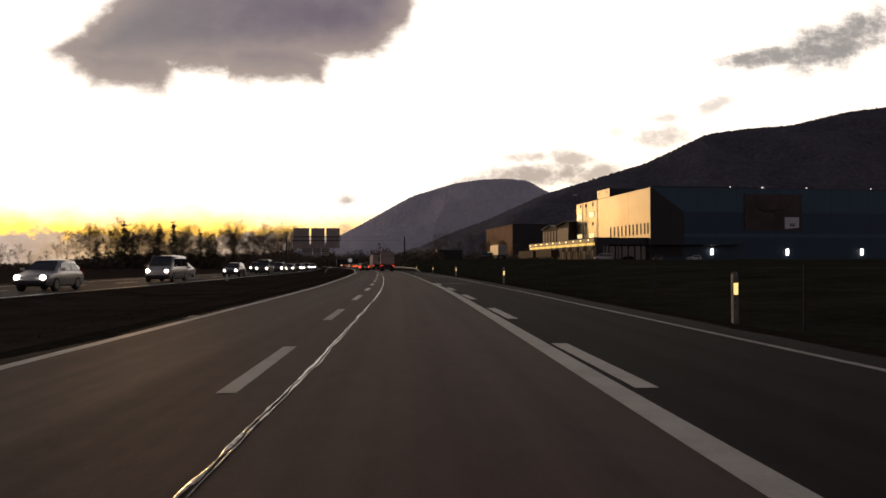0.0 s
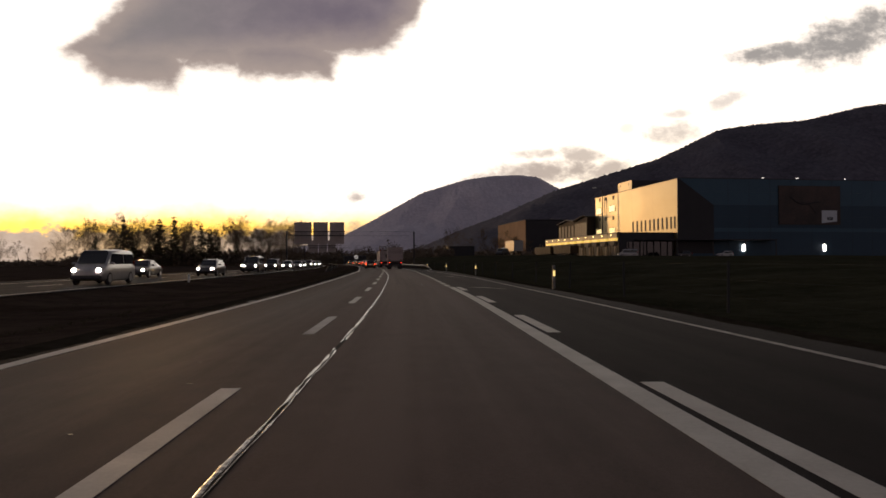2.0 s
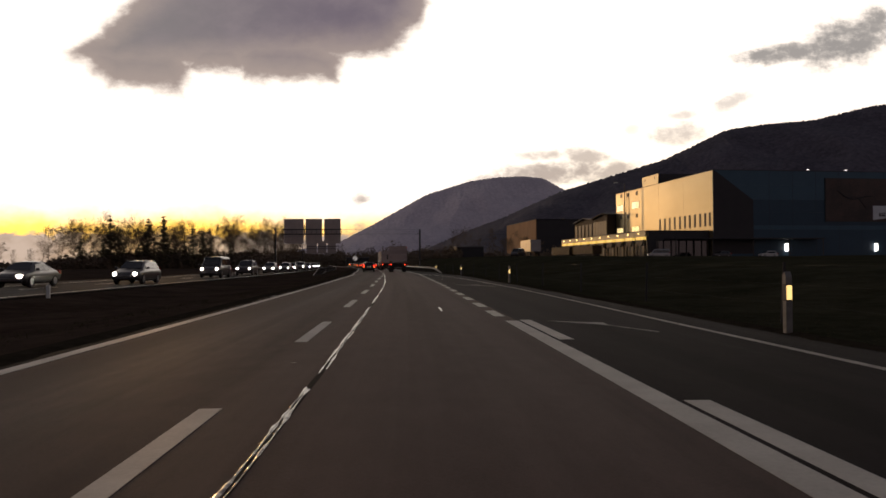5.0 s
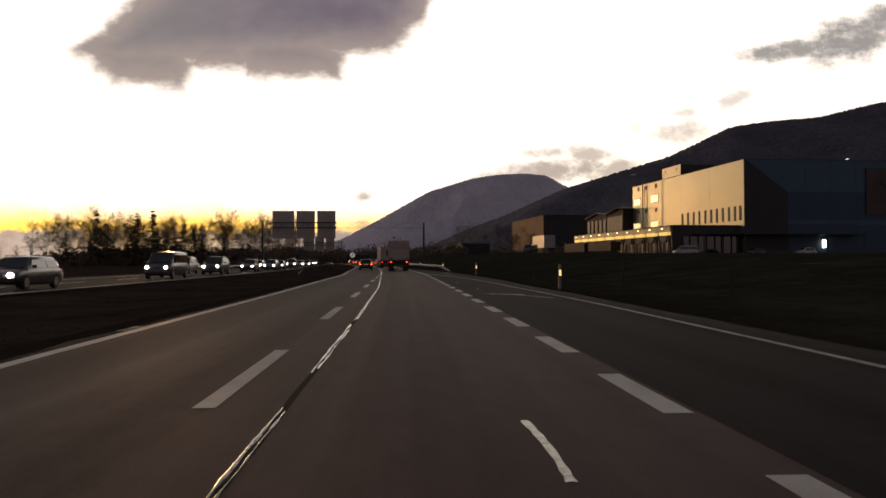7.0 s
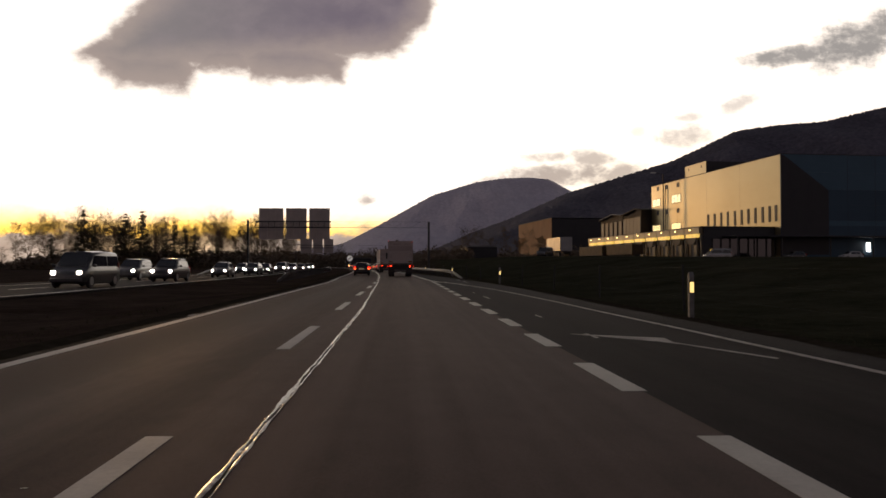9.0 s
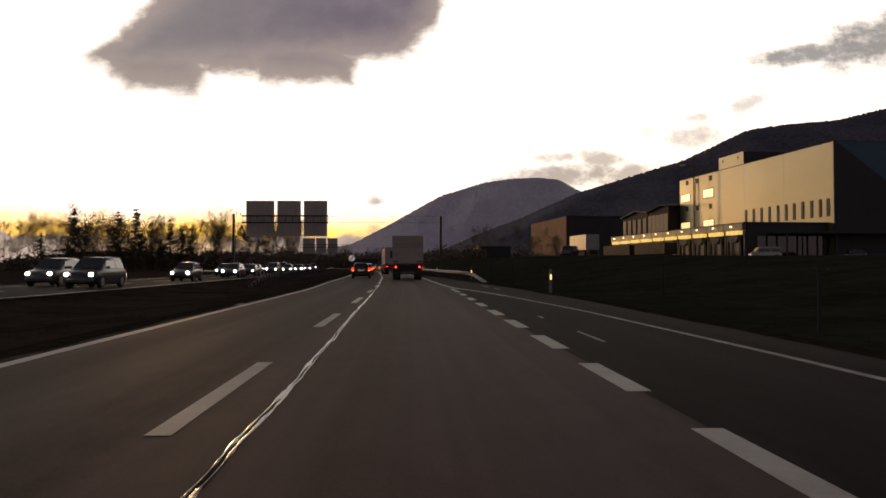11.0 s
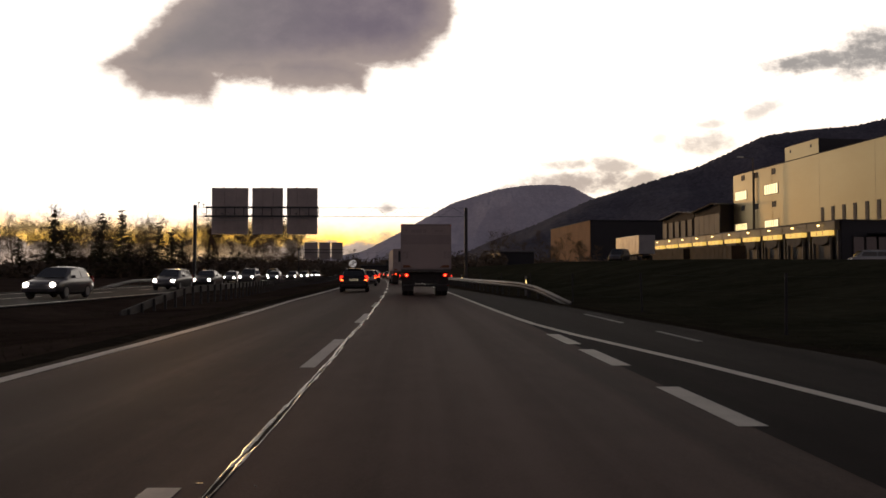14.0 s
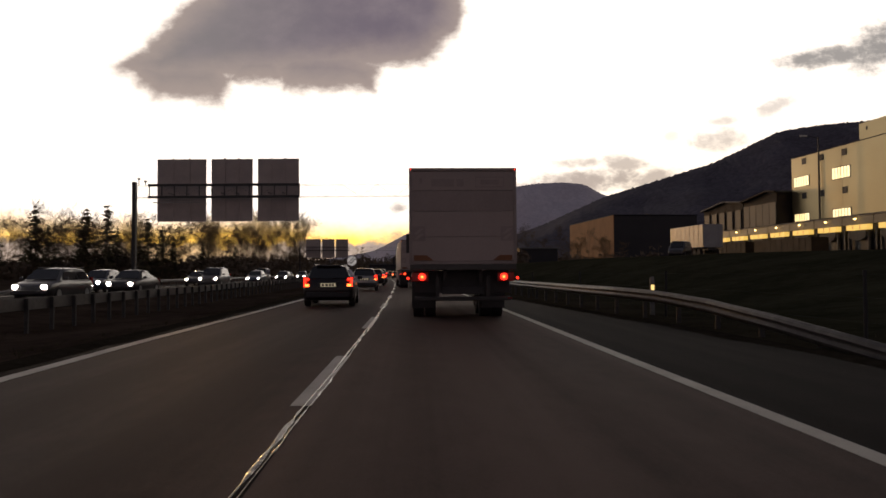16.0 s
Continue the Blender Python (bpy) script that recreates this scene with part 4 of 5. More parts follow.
def far_block():
    h = thing("far_block", pose(69.2, 436.2, 0, 0, 0, 5.513), "flat-roofed block with a brown side and a dark end wall", "building")
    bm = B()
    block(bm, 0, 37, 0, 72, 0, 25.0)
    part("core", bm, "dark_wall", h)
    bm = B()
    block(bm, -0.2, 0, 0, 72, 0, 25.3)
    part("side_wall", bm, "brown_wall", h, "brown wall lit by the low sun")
    bm = B()
    block(bm, -0.3, 37.3, -0.3, 72.2, 25.3, 25.6)
    part("roof_edge", bm, "roof", h)
    bm = B()
    block(bm, 16, 17.2, 3, 4.2, 25.6, 26.2, 0.1)
    part("roof_vent", bm, "white_plastic", h)
    return h


far_block()


def low_canopy(x, y, top=8.0):
    """A dark flat-roofed building whose pale roof edge shows far ahead."""
    h = thing("flat_building", pose(x, y, 0, 0, 0, 6), "low dark building with a pale roof edge", "building")
    bm = B()
    block(bm, -5.6, 5.6, 0.2, 18, 0, top - 0.1)
    part("wall", bm, "annex", h)
    bm = B()
    block(bm, -6, 6, -0.4, 18.4, top - 0.05, top + 0.25, 0.03)
    part("roof_edge", bm, "concrete", h, "pale roof edge")
    for k in range(4):
        bm = B()
        block(bm, -4.6 + 2.6 * k, -3.2 + 2.6 * k, 0.12, 0.22, top * 0.45, top * 0.7)
        part("window", bm, "annex", h)


low_canopy(24.6, 336)
low_canopy(-26.5, 400, 4.3)


# ---- gantries ----
def gantry(name, m, reach):
    """A sign gantry: two posts, a lattice beam and three sign backs. Local x runs along the beam from the far post."""
    h = thing(name, m, "steel sign gantry over the motorway with three sign backs", "sign gantry", "sign gantries")
    bm = B()
    block(bm, -0.13, 0.13, -0.2, 0.2, 0, 8.4, 0.03)
    part("post", bm, "dark_steel", h)
    bm = B()
    block(bm, reach - 0.16, reach + 0.16, -0.2, 0.2, 0, 8.1, 0.03)
    part("post", bm, "dark_steel", h)
    for z in (7.2, 8.1):
        for y in (-0.35, 0.35):
            bm = B()
            cyl(bm, (0, y, z), (reach, y, z), 0.007 if z > 7.5 else 0.012, n=8)
            part("chord", bm, "steel", h)
    n = int(reach / 1.3)
    for y in (-0.35, 0.35):
        bm = B()
        for k in range(n):
            a, b = reach * k / n, reach * (k + 1) / n
            za, zb = (7.2, 8.1) if k % 2 else (8.1, 7.2)
            cyl(bm, (a, y, za), (b, y, zb), 0.006, n=6)
        part("lattice", bm, "steel", h)
    for z in (7.2, 8.1):
        bm = B()
        block(bm, 1.2, 12.6, -0.5, -0.36, z - 0.09, z + 0.09, 0.01)
        part("mounting_rail", bm, "dark_steel", h)
    for x in np.arange(1.3, 12.7, 0.94):
        bm = B()
        block(bm, x - 0.03, x + 0.03, -0.47, -0.39, 7.29, 8.01)
        part("mounting_upright", bm, "dark_steel", h)
    for x, z in ((0.45, 8.55), (0.95, 8.35)):
        bm = B()
        cyl(bm, (x, -0.3, 8.1), (x, -0.3, z), 0.03, n=6)
        block(bm, x - 0.1, x + 0.1, -0.36, -0.24, z, z + 0.12, 0.02)
        part("antenna", bm, "dark_steel", h)
    for a, b in ((1.5, 5.25), (5.65, 8.8), (9.2, 12.35)):
        bm = B()
        block(bm, a, b, 0.56, 0.62, 5.42, 10.2, 0.02)
        s = part("sign_panel", bm, "sign_back", h, "grey back of a motorway sign")
        for k in range(1, 3):
            x = a + (b - a) * k / 3
            bm = B()
            block(bm, x - 0.045, x + 0.045, 0.46, 0.56, 5.47, 10.25)
            part("upright_rib", bm, "sign_back", s)
        for z in (5.95, 6.7, 8.95, 9.7):
            bm = B()
            block(bm, a + 0.02, b - 0.02, 0.53, 0.56, z - 0.03, z + 0.03)
            part("cross_rib", bm, "sign_back", s)
        for x in (a + (b - a) / 3, b - (b - a) / 3):
            bm = B()
            cyl(bm, (x, -0.4, 7.5), (x, 0.55, 7.5), 0.05, n=6)
            part("bracket", bm, "steel", s)
    bm = B()
    cyl(bm, (1.6, -0.52, 6.78), (5.2, -0.52, 6.78), 0.035, n=6)
    part("cable_tray", bm, "trailer_white", h)
    return h


gantry("sign_gantry", pose(-25.75, 174.7, -0.25), 27.6)
gantry("sign_gantry", pose(-40.3, 309.0, -0.25, 0, 0, 8), 30.0)


def round_sign(m):
    h = thing("round_sign", m, "white round sign with grey bars on a median pole", "road sign")
    bm = B()
    cyl(bm, (0, 0.06, -0.2), (0, 0.06, 2.9), 0.04)
    part("pole", bm, "steel", h)
    bm = B()
    cyl(bm, (0, 0, 2.45), (0, 0.03, 2.45), 0.5, n=32)
    d = part("disc", bm, "sign_glow", h)
    for k in (-1, 0, 1):
        bm = B()
        slab(bm, [(-0.3 + 0.1 * k, -0.004, 2.2 - 0.08 * k), (-0.25 + 0.1 * k, -0.004, 2.16 - 0.08 * k), (0.3 + 0.1 * k, -0.004, 2.7 - 0.08 * k), (0.25 + 0.1 * k, -0.004, 2.74 - 0.08 * k)], 0.004, (0, -1, 0))
        part("bar", bm, "sign_grey", d)
    return h


round_sign(pose(-12.35, 198.0, 0.0))


def delineator(m, label="white roadside post with a glowing yellow reflector"):
    h = thing("marker_post", m, label, "marker post", "marker posts along the road")
    bm = B()
    prism(bm, [(-0.05, -0.1), (0.05, -0.1), (0.05, 0.98), (0.0, 1.04), (-0.05, 0.95)], -0.055, 0.055)
    part("post", bm, "white_plastic", h)
    bm = B()
    block(bm, -0.058, 0.058, -0.055, 0.052, 0.55, 0.83)
    b = part("band", bm, "plastic", h)
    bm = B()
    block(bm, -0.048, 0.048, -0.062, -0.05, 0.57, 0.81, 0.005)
    part("reflector", bm, "reflector", b, "yellow reflector that glows in place of returned headlight")
    return h


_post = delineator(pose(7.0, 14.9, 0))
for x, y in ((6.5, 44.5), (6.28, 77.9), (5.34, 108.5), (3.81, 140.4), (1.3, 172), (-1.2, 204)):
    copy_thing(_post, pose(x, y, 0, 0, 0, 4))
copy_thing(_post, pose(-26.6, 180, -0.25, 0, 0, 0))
_small = thing("marker_post", pose(-14.0, 62, -0.1), "short plain white post beside the far carriageway", "marker post", "marker posts along the road")
_bm = B()
prism(_bm, [(-0.05, -0.1), (0.05, -0.1), (0.05, 0.5), (0.0, 0.54), (-0.05, 0.48)], -0.06, 0.06)
part("post", _bm, "sign_white", _small)


# ---- vehicles ----
def lorry(m, label="grey box lorry with lit red tail lamps on the motorway", body="curtain"):
    """Box lorry seen from behind, with its own axles, lamps and cab."""
    h = thing("lorry", m, label, "lorry")
    bm = B()
    block(bm, -1.24, 1.24, 0.02, 7.6, 1.44, 3.61, 0.03)
    part("box", bm, body, h)
    for z0, z1, mat in ((1.47, 2.03, body), (2.04, 2.63, body), (2.64, 3.12, "curtain_dark"), (3.13, 3.57, body)):
        bm = B()
        block(bm, -1.2, 1.2, -0.012, 0.02, z0, z1, 0.004)
        part("rear_panel", bm, mat, h)
    bm = B()
    for a, b, c, d in ((-1.27, -1.2, 1.40, 3.65), (1.2, 1.27, 1.40, 3.65), (-1.27, 1.27, 3.59, 3.66), (-1.27, 1.27, 1.39, 1.46)):
        block(bm, a, b, -0.03, 0.05, c, d, 0.008)
    part("rear_frame", bm, "curtain_dark", h)
    for x in (-1.04, 1.04):
        bm = B()
        slab(bm, [(x - 0.15, -0.022, 1.93), (x + 0.15, -0.022, 1.93), (x + 0.15, -0.022, 2.28), (x - 0.15, -0.022, 2.28)], 0.006, (0, -1, 0))
        s = part("side_plate", bm, "curtain_dark", h)
        for k in range(2):
            bm = B()
            slab(bm, [(x - 0.12, -0.03, 1.97 + 0.13 * k), (x - 0.03, -0.03, 1.97 + 0.13 * k), (x + 0.12, -0.03, 2.1 + 0.13 * k), (x + 0.03, -0.03, 2.1 + 0.13 * k)], 0.003, (0, -1, 0))
            part("stripe", bm, "curtain", s)
    for s in (-1, 1):
        bm = B()
        slab(bm, [(s * 0.70, -0.035, 1.475), (s * 1.16, -0.035, 1.475), (s * 1.16, -0.035, 1.60), (s * 0.86, -0.035, 1.60)], 0.006, (0, -1, 0))
        part("chevron_plate", bm, "chevron", h, "dull orange chevron plate")
    bm = B()
    block(bm, -1.25, 1.25, -0.09, 0.06, 1.25, 1.38, 0.015)
    part("tail_bar", bm, "shelter", h)
    for x0, x1, z0, z1 in ((-1.02, -0.96, 3.3, 3.42), (-0.74, -0.2, 3.22, 3.40), (-0.14, 0.02, 3.22, 3.40), (0.3, 0.98, 3.2, 3.22), (0.3, 0.98, 3.43, 3.45), (0.3, 0.32, 3.22, 3.43), (0.96, 0.98, 3.22, 3.43), (0.42, 0.86, 3.27, 3.38)):
        bm = B()
        block(bm, x0, x1, -0.02, -0.012, z0, z1)
        part("lettering_bar", bm, "curtain_dark", h)
    for s in (-1, 1):
        bm = B()
        cyl(bm, (s * 1.23, -0.02, 3.62), (s * 1.23, -0.045, 3.62), 0.014, n=10)
        part("marker_lamp", bm, "tail", h)
        bm = B()
        block(bm, s * 1.02 - 0.2, s * 1.02 + 0.2, 0.1, 0.24, 0.98, 1.2, 0.02)
        t = part("tail_lamp", bm, "lens_dark", h)
        bm = B()
        cyl(bm, (s * 0.97, 0.11, 1.09), (s * 0.97, 0.07, 1.09), 0.085, n=16)
        part("lit_bulb", bm, "tail", t)
        bm = B()
        cyl(bm, (s * 0.97, 0.08, 1.09), (s * 0.97, 0.06, 1.09), 0.035, n=12)
        part("bright_core", bm, "brake", t)
        for y in (2.9, 4.2):
            bm = B()
            for dx in (0.0, 0.32):
                cyl(bm, (s * (1.2 - dx), y, 0.5), (s * (0.92 - dx), y, 0.5), 0.5, n=24)
            w = part("wheel", bm, "tyre", h)
            bm = B()
            cyl(bm, (s * 1.21, y, 0.5), (s * 1.1, y, 0.5), 0.27, n=16)
            part("rim", bm, "rim", w)
        bm = B()
        block(bm, s * 0.93 - 0.3, s * 0.93 + 0.3, 2.25, 2.28, 0.25, 1.1)
        part("mud_flap", bm, "plastic", h)
    bm = B()
    block(bm, -1.15, 1.15, 0.12, 0.24, 0.52, 0.62, 0.02)
    part("under_ride_bar", bm, "dark_steel", h)
    bm = B()
    for x in (-0.42, 0.42):
        block(bm, x - 0.04, x + 0.04, 0.2, 8.6, 1.02, 1.38)
    part("chassis", bm, "dark_steel", h)
    bm = B()
    block(bm, -1.15, 1.15, 0.5, 0.56, 0.7, 1.24, 0.01)
    part("rear_valance", bm, "plastic", h)
    bm = B()
    block(bm, -0.5, 0.5, 0.18, 0.3, 0.68, 0.84, 0.01)
    part("plate_holder", bm, "plastic", h)
    for s in (-1, 1):
        bm = B()
        cyl(bm, (s * 1.15, 0.2, 1.12), (s * 1.3, 0.16, 1.06), 0.02, n=6)
        arm = part("lamp_arm", bm, "plastic", h)
        bm = B()
        cyl(bm, (s * 1.3, 0.15, 1.06), (s * 1.3, 0.09, 1.06), 0.034, n=12)
        part("side_lamp", bm, "tail", arm)
    # stays of the under-ride bar, and a low side lamp
    for s in (-1, 1):
        bm = B()
        block(bm, s * 0.6 - 0.04, s * 0.6 + 0.04, 0.14, 0.22, 0.62, 1.1)
        part("bar_stay", bm, "dark_steel", h)
    bm = B()
    block(bm, 1.06, 1.16, 0.09, 0.13, 0.565, 0.595, 0.01)
    part("low_lamp", bm, "lens_dark", h)
    bm = B()
    prism(bm, [(7.8, 0.6), (10.0, 0.6), (10.05, 1.4), (9.85, 3.0), (9.2, 3.3), (7.8, 3.35)], -1.2, 1.2)
    part("cab", bm, "white_paint", h)
    for s in (-1, 1):
        bm = B()
        cyl(bm, (s * 1.2, 9.2, 0.5), (s * 0.9, 9.2, 0.5), 0.5, n=24)
        part("wheel", bm, "tyre", h)
        bm = B()
        cyl(bm, (s * 1.2, 9.7, 2.5), (s * 1.42, 9.6, 2.5), 0.02, n=6)
        block(bm, s * 1.42 - 0.1, s * 1.42 + 0.1, 9.5, 9.62, 1.9, 2.6, 0.03)
        part("mirror", bm, "plastic", h)
    return h


def car(m, paint, label, shape="estate", facing=False, group="", lamps=True):
    """A car that heads along +y; its shape sets the roofline. facing: it comes towards us with its head lamps lit."""
    L, W, top, belt = {"estate": (4.55, 1.78, 1.48, 0.92), "hatch": (4.05, 1.72, 1.49, 0.93), "saloon": (4.5, 1.76, 1.43, 0.90),
                       "suv": (4.5, 1.82, 1.68, 1.03), "tall": (4.5, 1.78, 1.47, 0.92), "van": (4.9, 1.90, 1.95, 1.08)}[shape]
    h = thing("car", m, label, "van" if shape == "van" else "car", group)
    w = W / 2
    nose = {"van": 0.62}.get(shape, 0.98)
    roof = {"van": 0.80, "tall": 0.66, "suv": 0.70, "saloon": 0.62}.get(shape, 0.66)
    yr0, yr1 = {"estate": (0.14, 0.52), "hatch": (0.12, 0.6), "saloon": (0.75, 1.45), "suv": (0.12, 0.45), "tall": (0.12, 0.46), "van": (0.07, 0.2)}[shape]
    yr0, yr1 = yr0 - L / 2, yr1 - L / 2
    yf0 = L / 2 - nose
    yf1 = yf0 - 0.82
    ym = (yr1 + yf1) / 2
    deck = 0.07 if shape == "saloon" else 0.0
    # stations: y, underside, waist, top, half width, half width of the roof
    st = [(-L / 2, 0.46, belt - 0.20, 0, 0.84, 0), (-L / 2 + 0.035, 0.36, belt - 0.09, 0, 0.93, 0), (yr0 - 0.02, 0.29, belt + deck, 0, 0.965, 0), (yr1, 0.23, belt + 0.01, top - 0.03, 1.0, roof),
          ((yr1 + ym) / 2, 0.2, belt, top, 1.0, roof + 0.015), (ym, 0.2, belt - 0.01, top + 0.015, 1.0, roof + 0.02), (yf1, 0.2, belt - 0.02, top - 0.04, 1.0, roof), (yf0, 0.22, belt - 0.03, 0, 0.99, 0),
          (L / 2 - 0.5, 0.24, belt - 0.11, 0, 0.97, 0), (L / 2 - 0.2, 0.27, belt - 0.2, 0, 0.9, 0), (L / 2 - 0.05, 0.33, belt - 0.29, 0, 0.8, 0), (L / 2, 0.42, belt - 0.4, 0, 0.72, 0)]
    bm = B()
    rings = []
    for y, z0, b, t, a, r in st:
        x = a * w
        half = [(x * 0.86, z0), (x * 0.975, z0 + 0.09), (x, z0 + (b - z0) * 0.5), (x * 0.99, b - 0.11), (x * 0.945, b - 0.015)]
        if r:
            half += [(r * w * 1.07, b + (t - b) * 0.74), (r * w * 0.99, b + (t - b) * 0.92), (r * w * 0.84, t - 0.012), (r * w * 0.45, t + 0.01)]
        else:
            half += [(x * 0.88, b + 0.004), (x * 0.78, b + 0.015), (x * 0.6, b + 0.025), (x * 0.3, b + 0.03)]
        ring = half + [(-px, pz) for px, pz in half[::-1]]
        rings.append([bm.verts.new((px, y, pz)) for px, pz in ring])
    n = len(rings[0])
    for p, q in zip(rings, rings[1:]):
        for k in range(n):
            bm.faces.new((p[k], p[(k + 1) % n], q[(k + 1) % n], q[k]))
    bm.faces.new(rings[0][::-1]), bm.faces.new(rings[-1])
    part("body", bm, paint, h, smooth=True)

    def end_glass(name, ya, yb, za, zb, s0, s1):
        """Glass on the slope between the waist and the roof, rounded at its upper corners."""
        d = 1 if yb < ya else -1
        nrm = Vector((0, d * (zb - za), abs(yb - ya))).normalized()
        pts = []
        for u, s in ((-0.93, s0), (0.93, s0), (0.98, s0 + 0.06), (1.0, s1 - 0.14), (0.93, s1 - 0.03), (0.8, s1), (-0.8, s1), (-0.93, s1 - 0.03), (-1.0, s1 - 0.14), (-0.98, s0 + 0.06)):
            hw = w * (0.80 + (roof * 0.92 - 0.80) * s)
            pts.append(Vector((u * hw, ya + (yb - ya) * s, za + (zb - za) * s)) + nrm * 0.022)
        g = B()
        slab(g, pts, 0.012, nrm)
        part(name, g, "glass", h)

    end_glass("rear_window", yr0, yr1, belt + deck + 0.03, top, 0.08, 0.9)
    end_glass("windscreen", yf0, yf1, belt, top - 0.03, 0.08, 0.93)
    for s in (-1, 1):
        lo, hi = w * 0.94, roof * w * 1.09
        for a0, a1, b1, b0 in ((yr1 + 0.02, ym - 0.04, ym - 0.04, yr1 + 0.12), (ym + 0.04, yf1 + (yf0 - yf1) * 0.55, yf1 + 0.02, ym + 0.04)):
            q = []
            for y, f in ((a0, 0.08), (a1, 0.08), (b1, 0.96), (b0, 0.96)):
                q.append(Vector((s * (lo + (hi - lo) * f + 0.006), y, belt + (top - belt) * 0.74 * f)))
            g = B()
            slab(g, q, 0.01, (s, 0, 0.4))
            part("side_window", g, "glass", h)
    r = 0.33 if shape not in ("suv", "van") else 0.36
    for s in (-1, 1):
        for y in (-L / 2 + 0.88, L / 2 - 0.86):
            bm = B()
            cyl(bm, (s * (w + 0.005), y, r), (s * (w - 0.21), y, r), r, n=24)
            bmesh.ops.bevel(bm, geom=[e for e in bm.edges if len({round(v.co.x, 3) for v in e.verts}) == 1], offset=0.03, segments=2, affect="EDGES")
            wl = part("wheel", bm, "tyre", h)
            bm = B()
            cyl(bm, (s * (w + 0.01), y, r), (s * (w - 0.06), y, r), r * 0.64, n=16)
            part("rim", bm, "rim", wl)
        bm = B()
        block(bm, s * (w + 0.09) - 0.1, s * (w + 0.09) + 0.1, yf0 - 0.42, yf0 - 0.3, belt + 0.03, belt + 0.17, 0.04)
        part("mirror", bm, paint, h)
        # tail lamp: a tall lens at the corner, lit in the shape of a bracket open to the middle
        zt0, zt1 = belt - 0.22, belt + {"van": 0.25, "saloon": 0.04}.get(shape, 0.13)
        ye = -L / 2 + 0.02
        bm = B()
        prism(bm, [(ye - 0.01, zt0), (ye + 0.25, zt0 + 0.05), (ye + 0.3, zt1), (ye + 0.13, zt1), (ye + 0.035, belt - 0.06)], s * w * 0.70, s * w * 0.965)
        t = part("tail_lamp", bm, "lens_dark", h)
        if lamps and not facing:
            for name, mat, x0, x1, z0, z1, out in (("lit_outer_bar", "tail", 0.86, 0.955, zt0 + 0.015, zt1 - 0.02, 0.0), ("lit_upper_arm", "tail", 0.75, 0.87, zt1 - 0.11, zt1 - 0.035, 0.004), ("lit_lower_arm", "brake", 0.74, 0.90, zt0 + 0.02, zt0 + 0.11, -0.004)):
                bm = B()
                slope = 0.095 if z1 > belt else 0.0
                prism(bm, [(ye - 0.022 + out, z0), (ye + 0.1, z0), (ye + 0.1 + slope, z1), (ye - 0.02 + out + slope, z1)], s * w * x0, s * w * x1)
                part(name, bm, mat, t)
        zh = belt - 0.27
        bm = B()
        prism(bm, [(L / 2 - 0.03, zh - 0.08), (L / 2 - 0.30, zh - 0.04), (L / 2 - 0.38, zh + 0.12), (L / 2 - 0.15, zh + 0.09)], s * w * 0.48, s * w * 0.86)
        hl = part("headlamp", bm, "head_rim", h)
        if facing:
            bm = B()
            cyl(bm, (s * w * 0.68, L / 2 - 0.12, zh + 0.01), (s * w * 0.68, L / 2 + 0.015, zh + 0.01), 0.1, n=14)
            part("lit_bulb", bm, "head", hl)
        if shape in ("estate", "suv", "tall"):
            bm = B()
            cyl(bm, (s * roof * w * 0.9, yr1 - 0.04, top + 0.03), (s * roof * w * 0.92, yf1 - 0.1, top + 0.03), 0.02, n=6)
            for y in (yr1, yf1 - 0.15):
                cyl(bm, (s * roof * w * 0.9, y, top - 0.08), (s * roof * w * 0.9, y, top + 0.03), 0.018, n=6)
            part("roof_rail", bm, "steel", h)
    for y, a in ((-L / 2 - 0.04, "rear_bumper"), (L / 2 - 0.08, "front_bumper")):
        bm = B()
        block(bm, -w * 0.86, w * 0.86, y, y + 0.12, 0.33, 0.53, 0.04)
        part(a, bm, "plastic" if shape != "saloon" else paint, h)
    py = -L / 2 - 0.01
    bm = B()
    block(bm, -0.36, 0.36, py - 0.004, py + 0.06, belt - 0.235, belt - 0.055, 0.015)
    part("plate_recess", bm, "plastic", h)
    bm = B()
    block(bm, -0.26, 0.26, py - 0.018, py + 0.04, belt - 0.2, belt - 0.085, 0.004)
    pl = part("number_plate", bm, "plate", h)
    for a, b in ((-0.22, -0.14), (-0.1, 0.0), (0.03, 0.1), (0.13, 0.2)):
        bm = B()
        block(bm, a, b, py - 0.022, py - 0.017, belt - 0.18, belt - 0.105)
        part("plate_bar", bm, "ink", pl)
    bm = B()
    block(bm, -w * 0.4, w * 0.4, L / 2 - 0.03, L / 2 + 0.01, 0.42, 0.52, 0.01)
    part("grille", bm, "plastic", h)
    if not facing and shape != "saloon":
        bm = B()
        cyl(bm, (0.0, yr0 - 0.035, belt + 0.05), (0.3, yr0 - 0.0, belt + 0.13), 0.012, n=5)
        part("rear_wiper", bm, "plastic", h)
        bm = B()
        block(bm, -roof * w * 0.72, roof * w * 0.72, yr1 - 0.16, yr1 + 0.05, top - 0.035, top + 0.005, 0.015)
        part("roof_spoiler", bm, paint, h)
    bm = B()
    cyl(bm, (0, yr1 + 0.2, top), (0, yr1 + 0.05, top + 0.2), 0.009, n=5)
    part("aerial", bm, "plastic", h)
    return h


def heading(y):
    return math.degrees(math.atan2(-(cx(y + 2) - cx(y - 2)), 4))


lorry(pose(-1.67, 136.6, 0, 0, 0, 2.2))
lorry(pose(-4.35, 175.0, 0, 0, 0, 6.5), "pale box lorry with lit tail lamps in the queue", "curtain")
car(pose(-6.4, 147.2, 0, 0, 0, 4.5), "black_paint", "black estate car with lit tail lamps on the motorway", "tall", group="cars ahead")
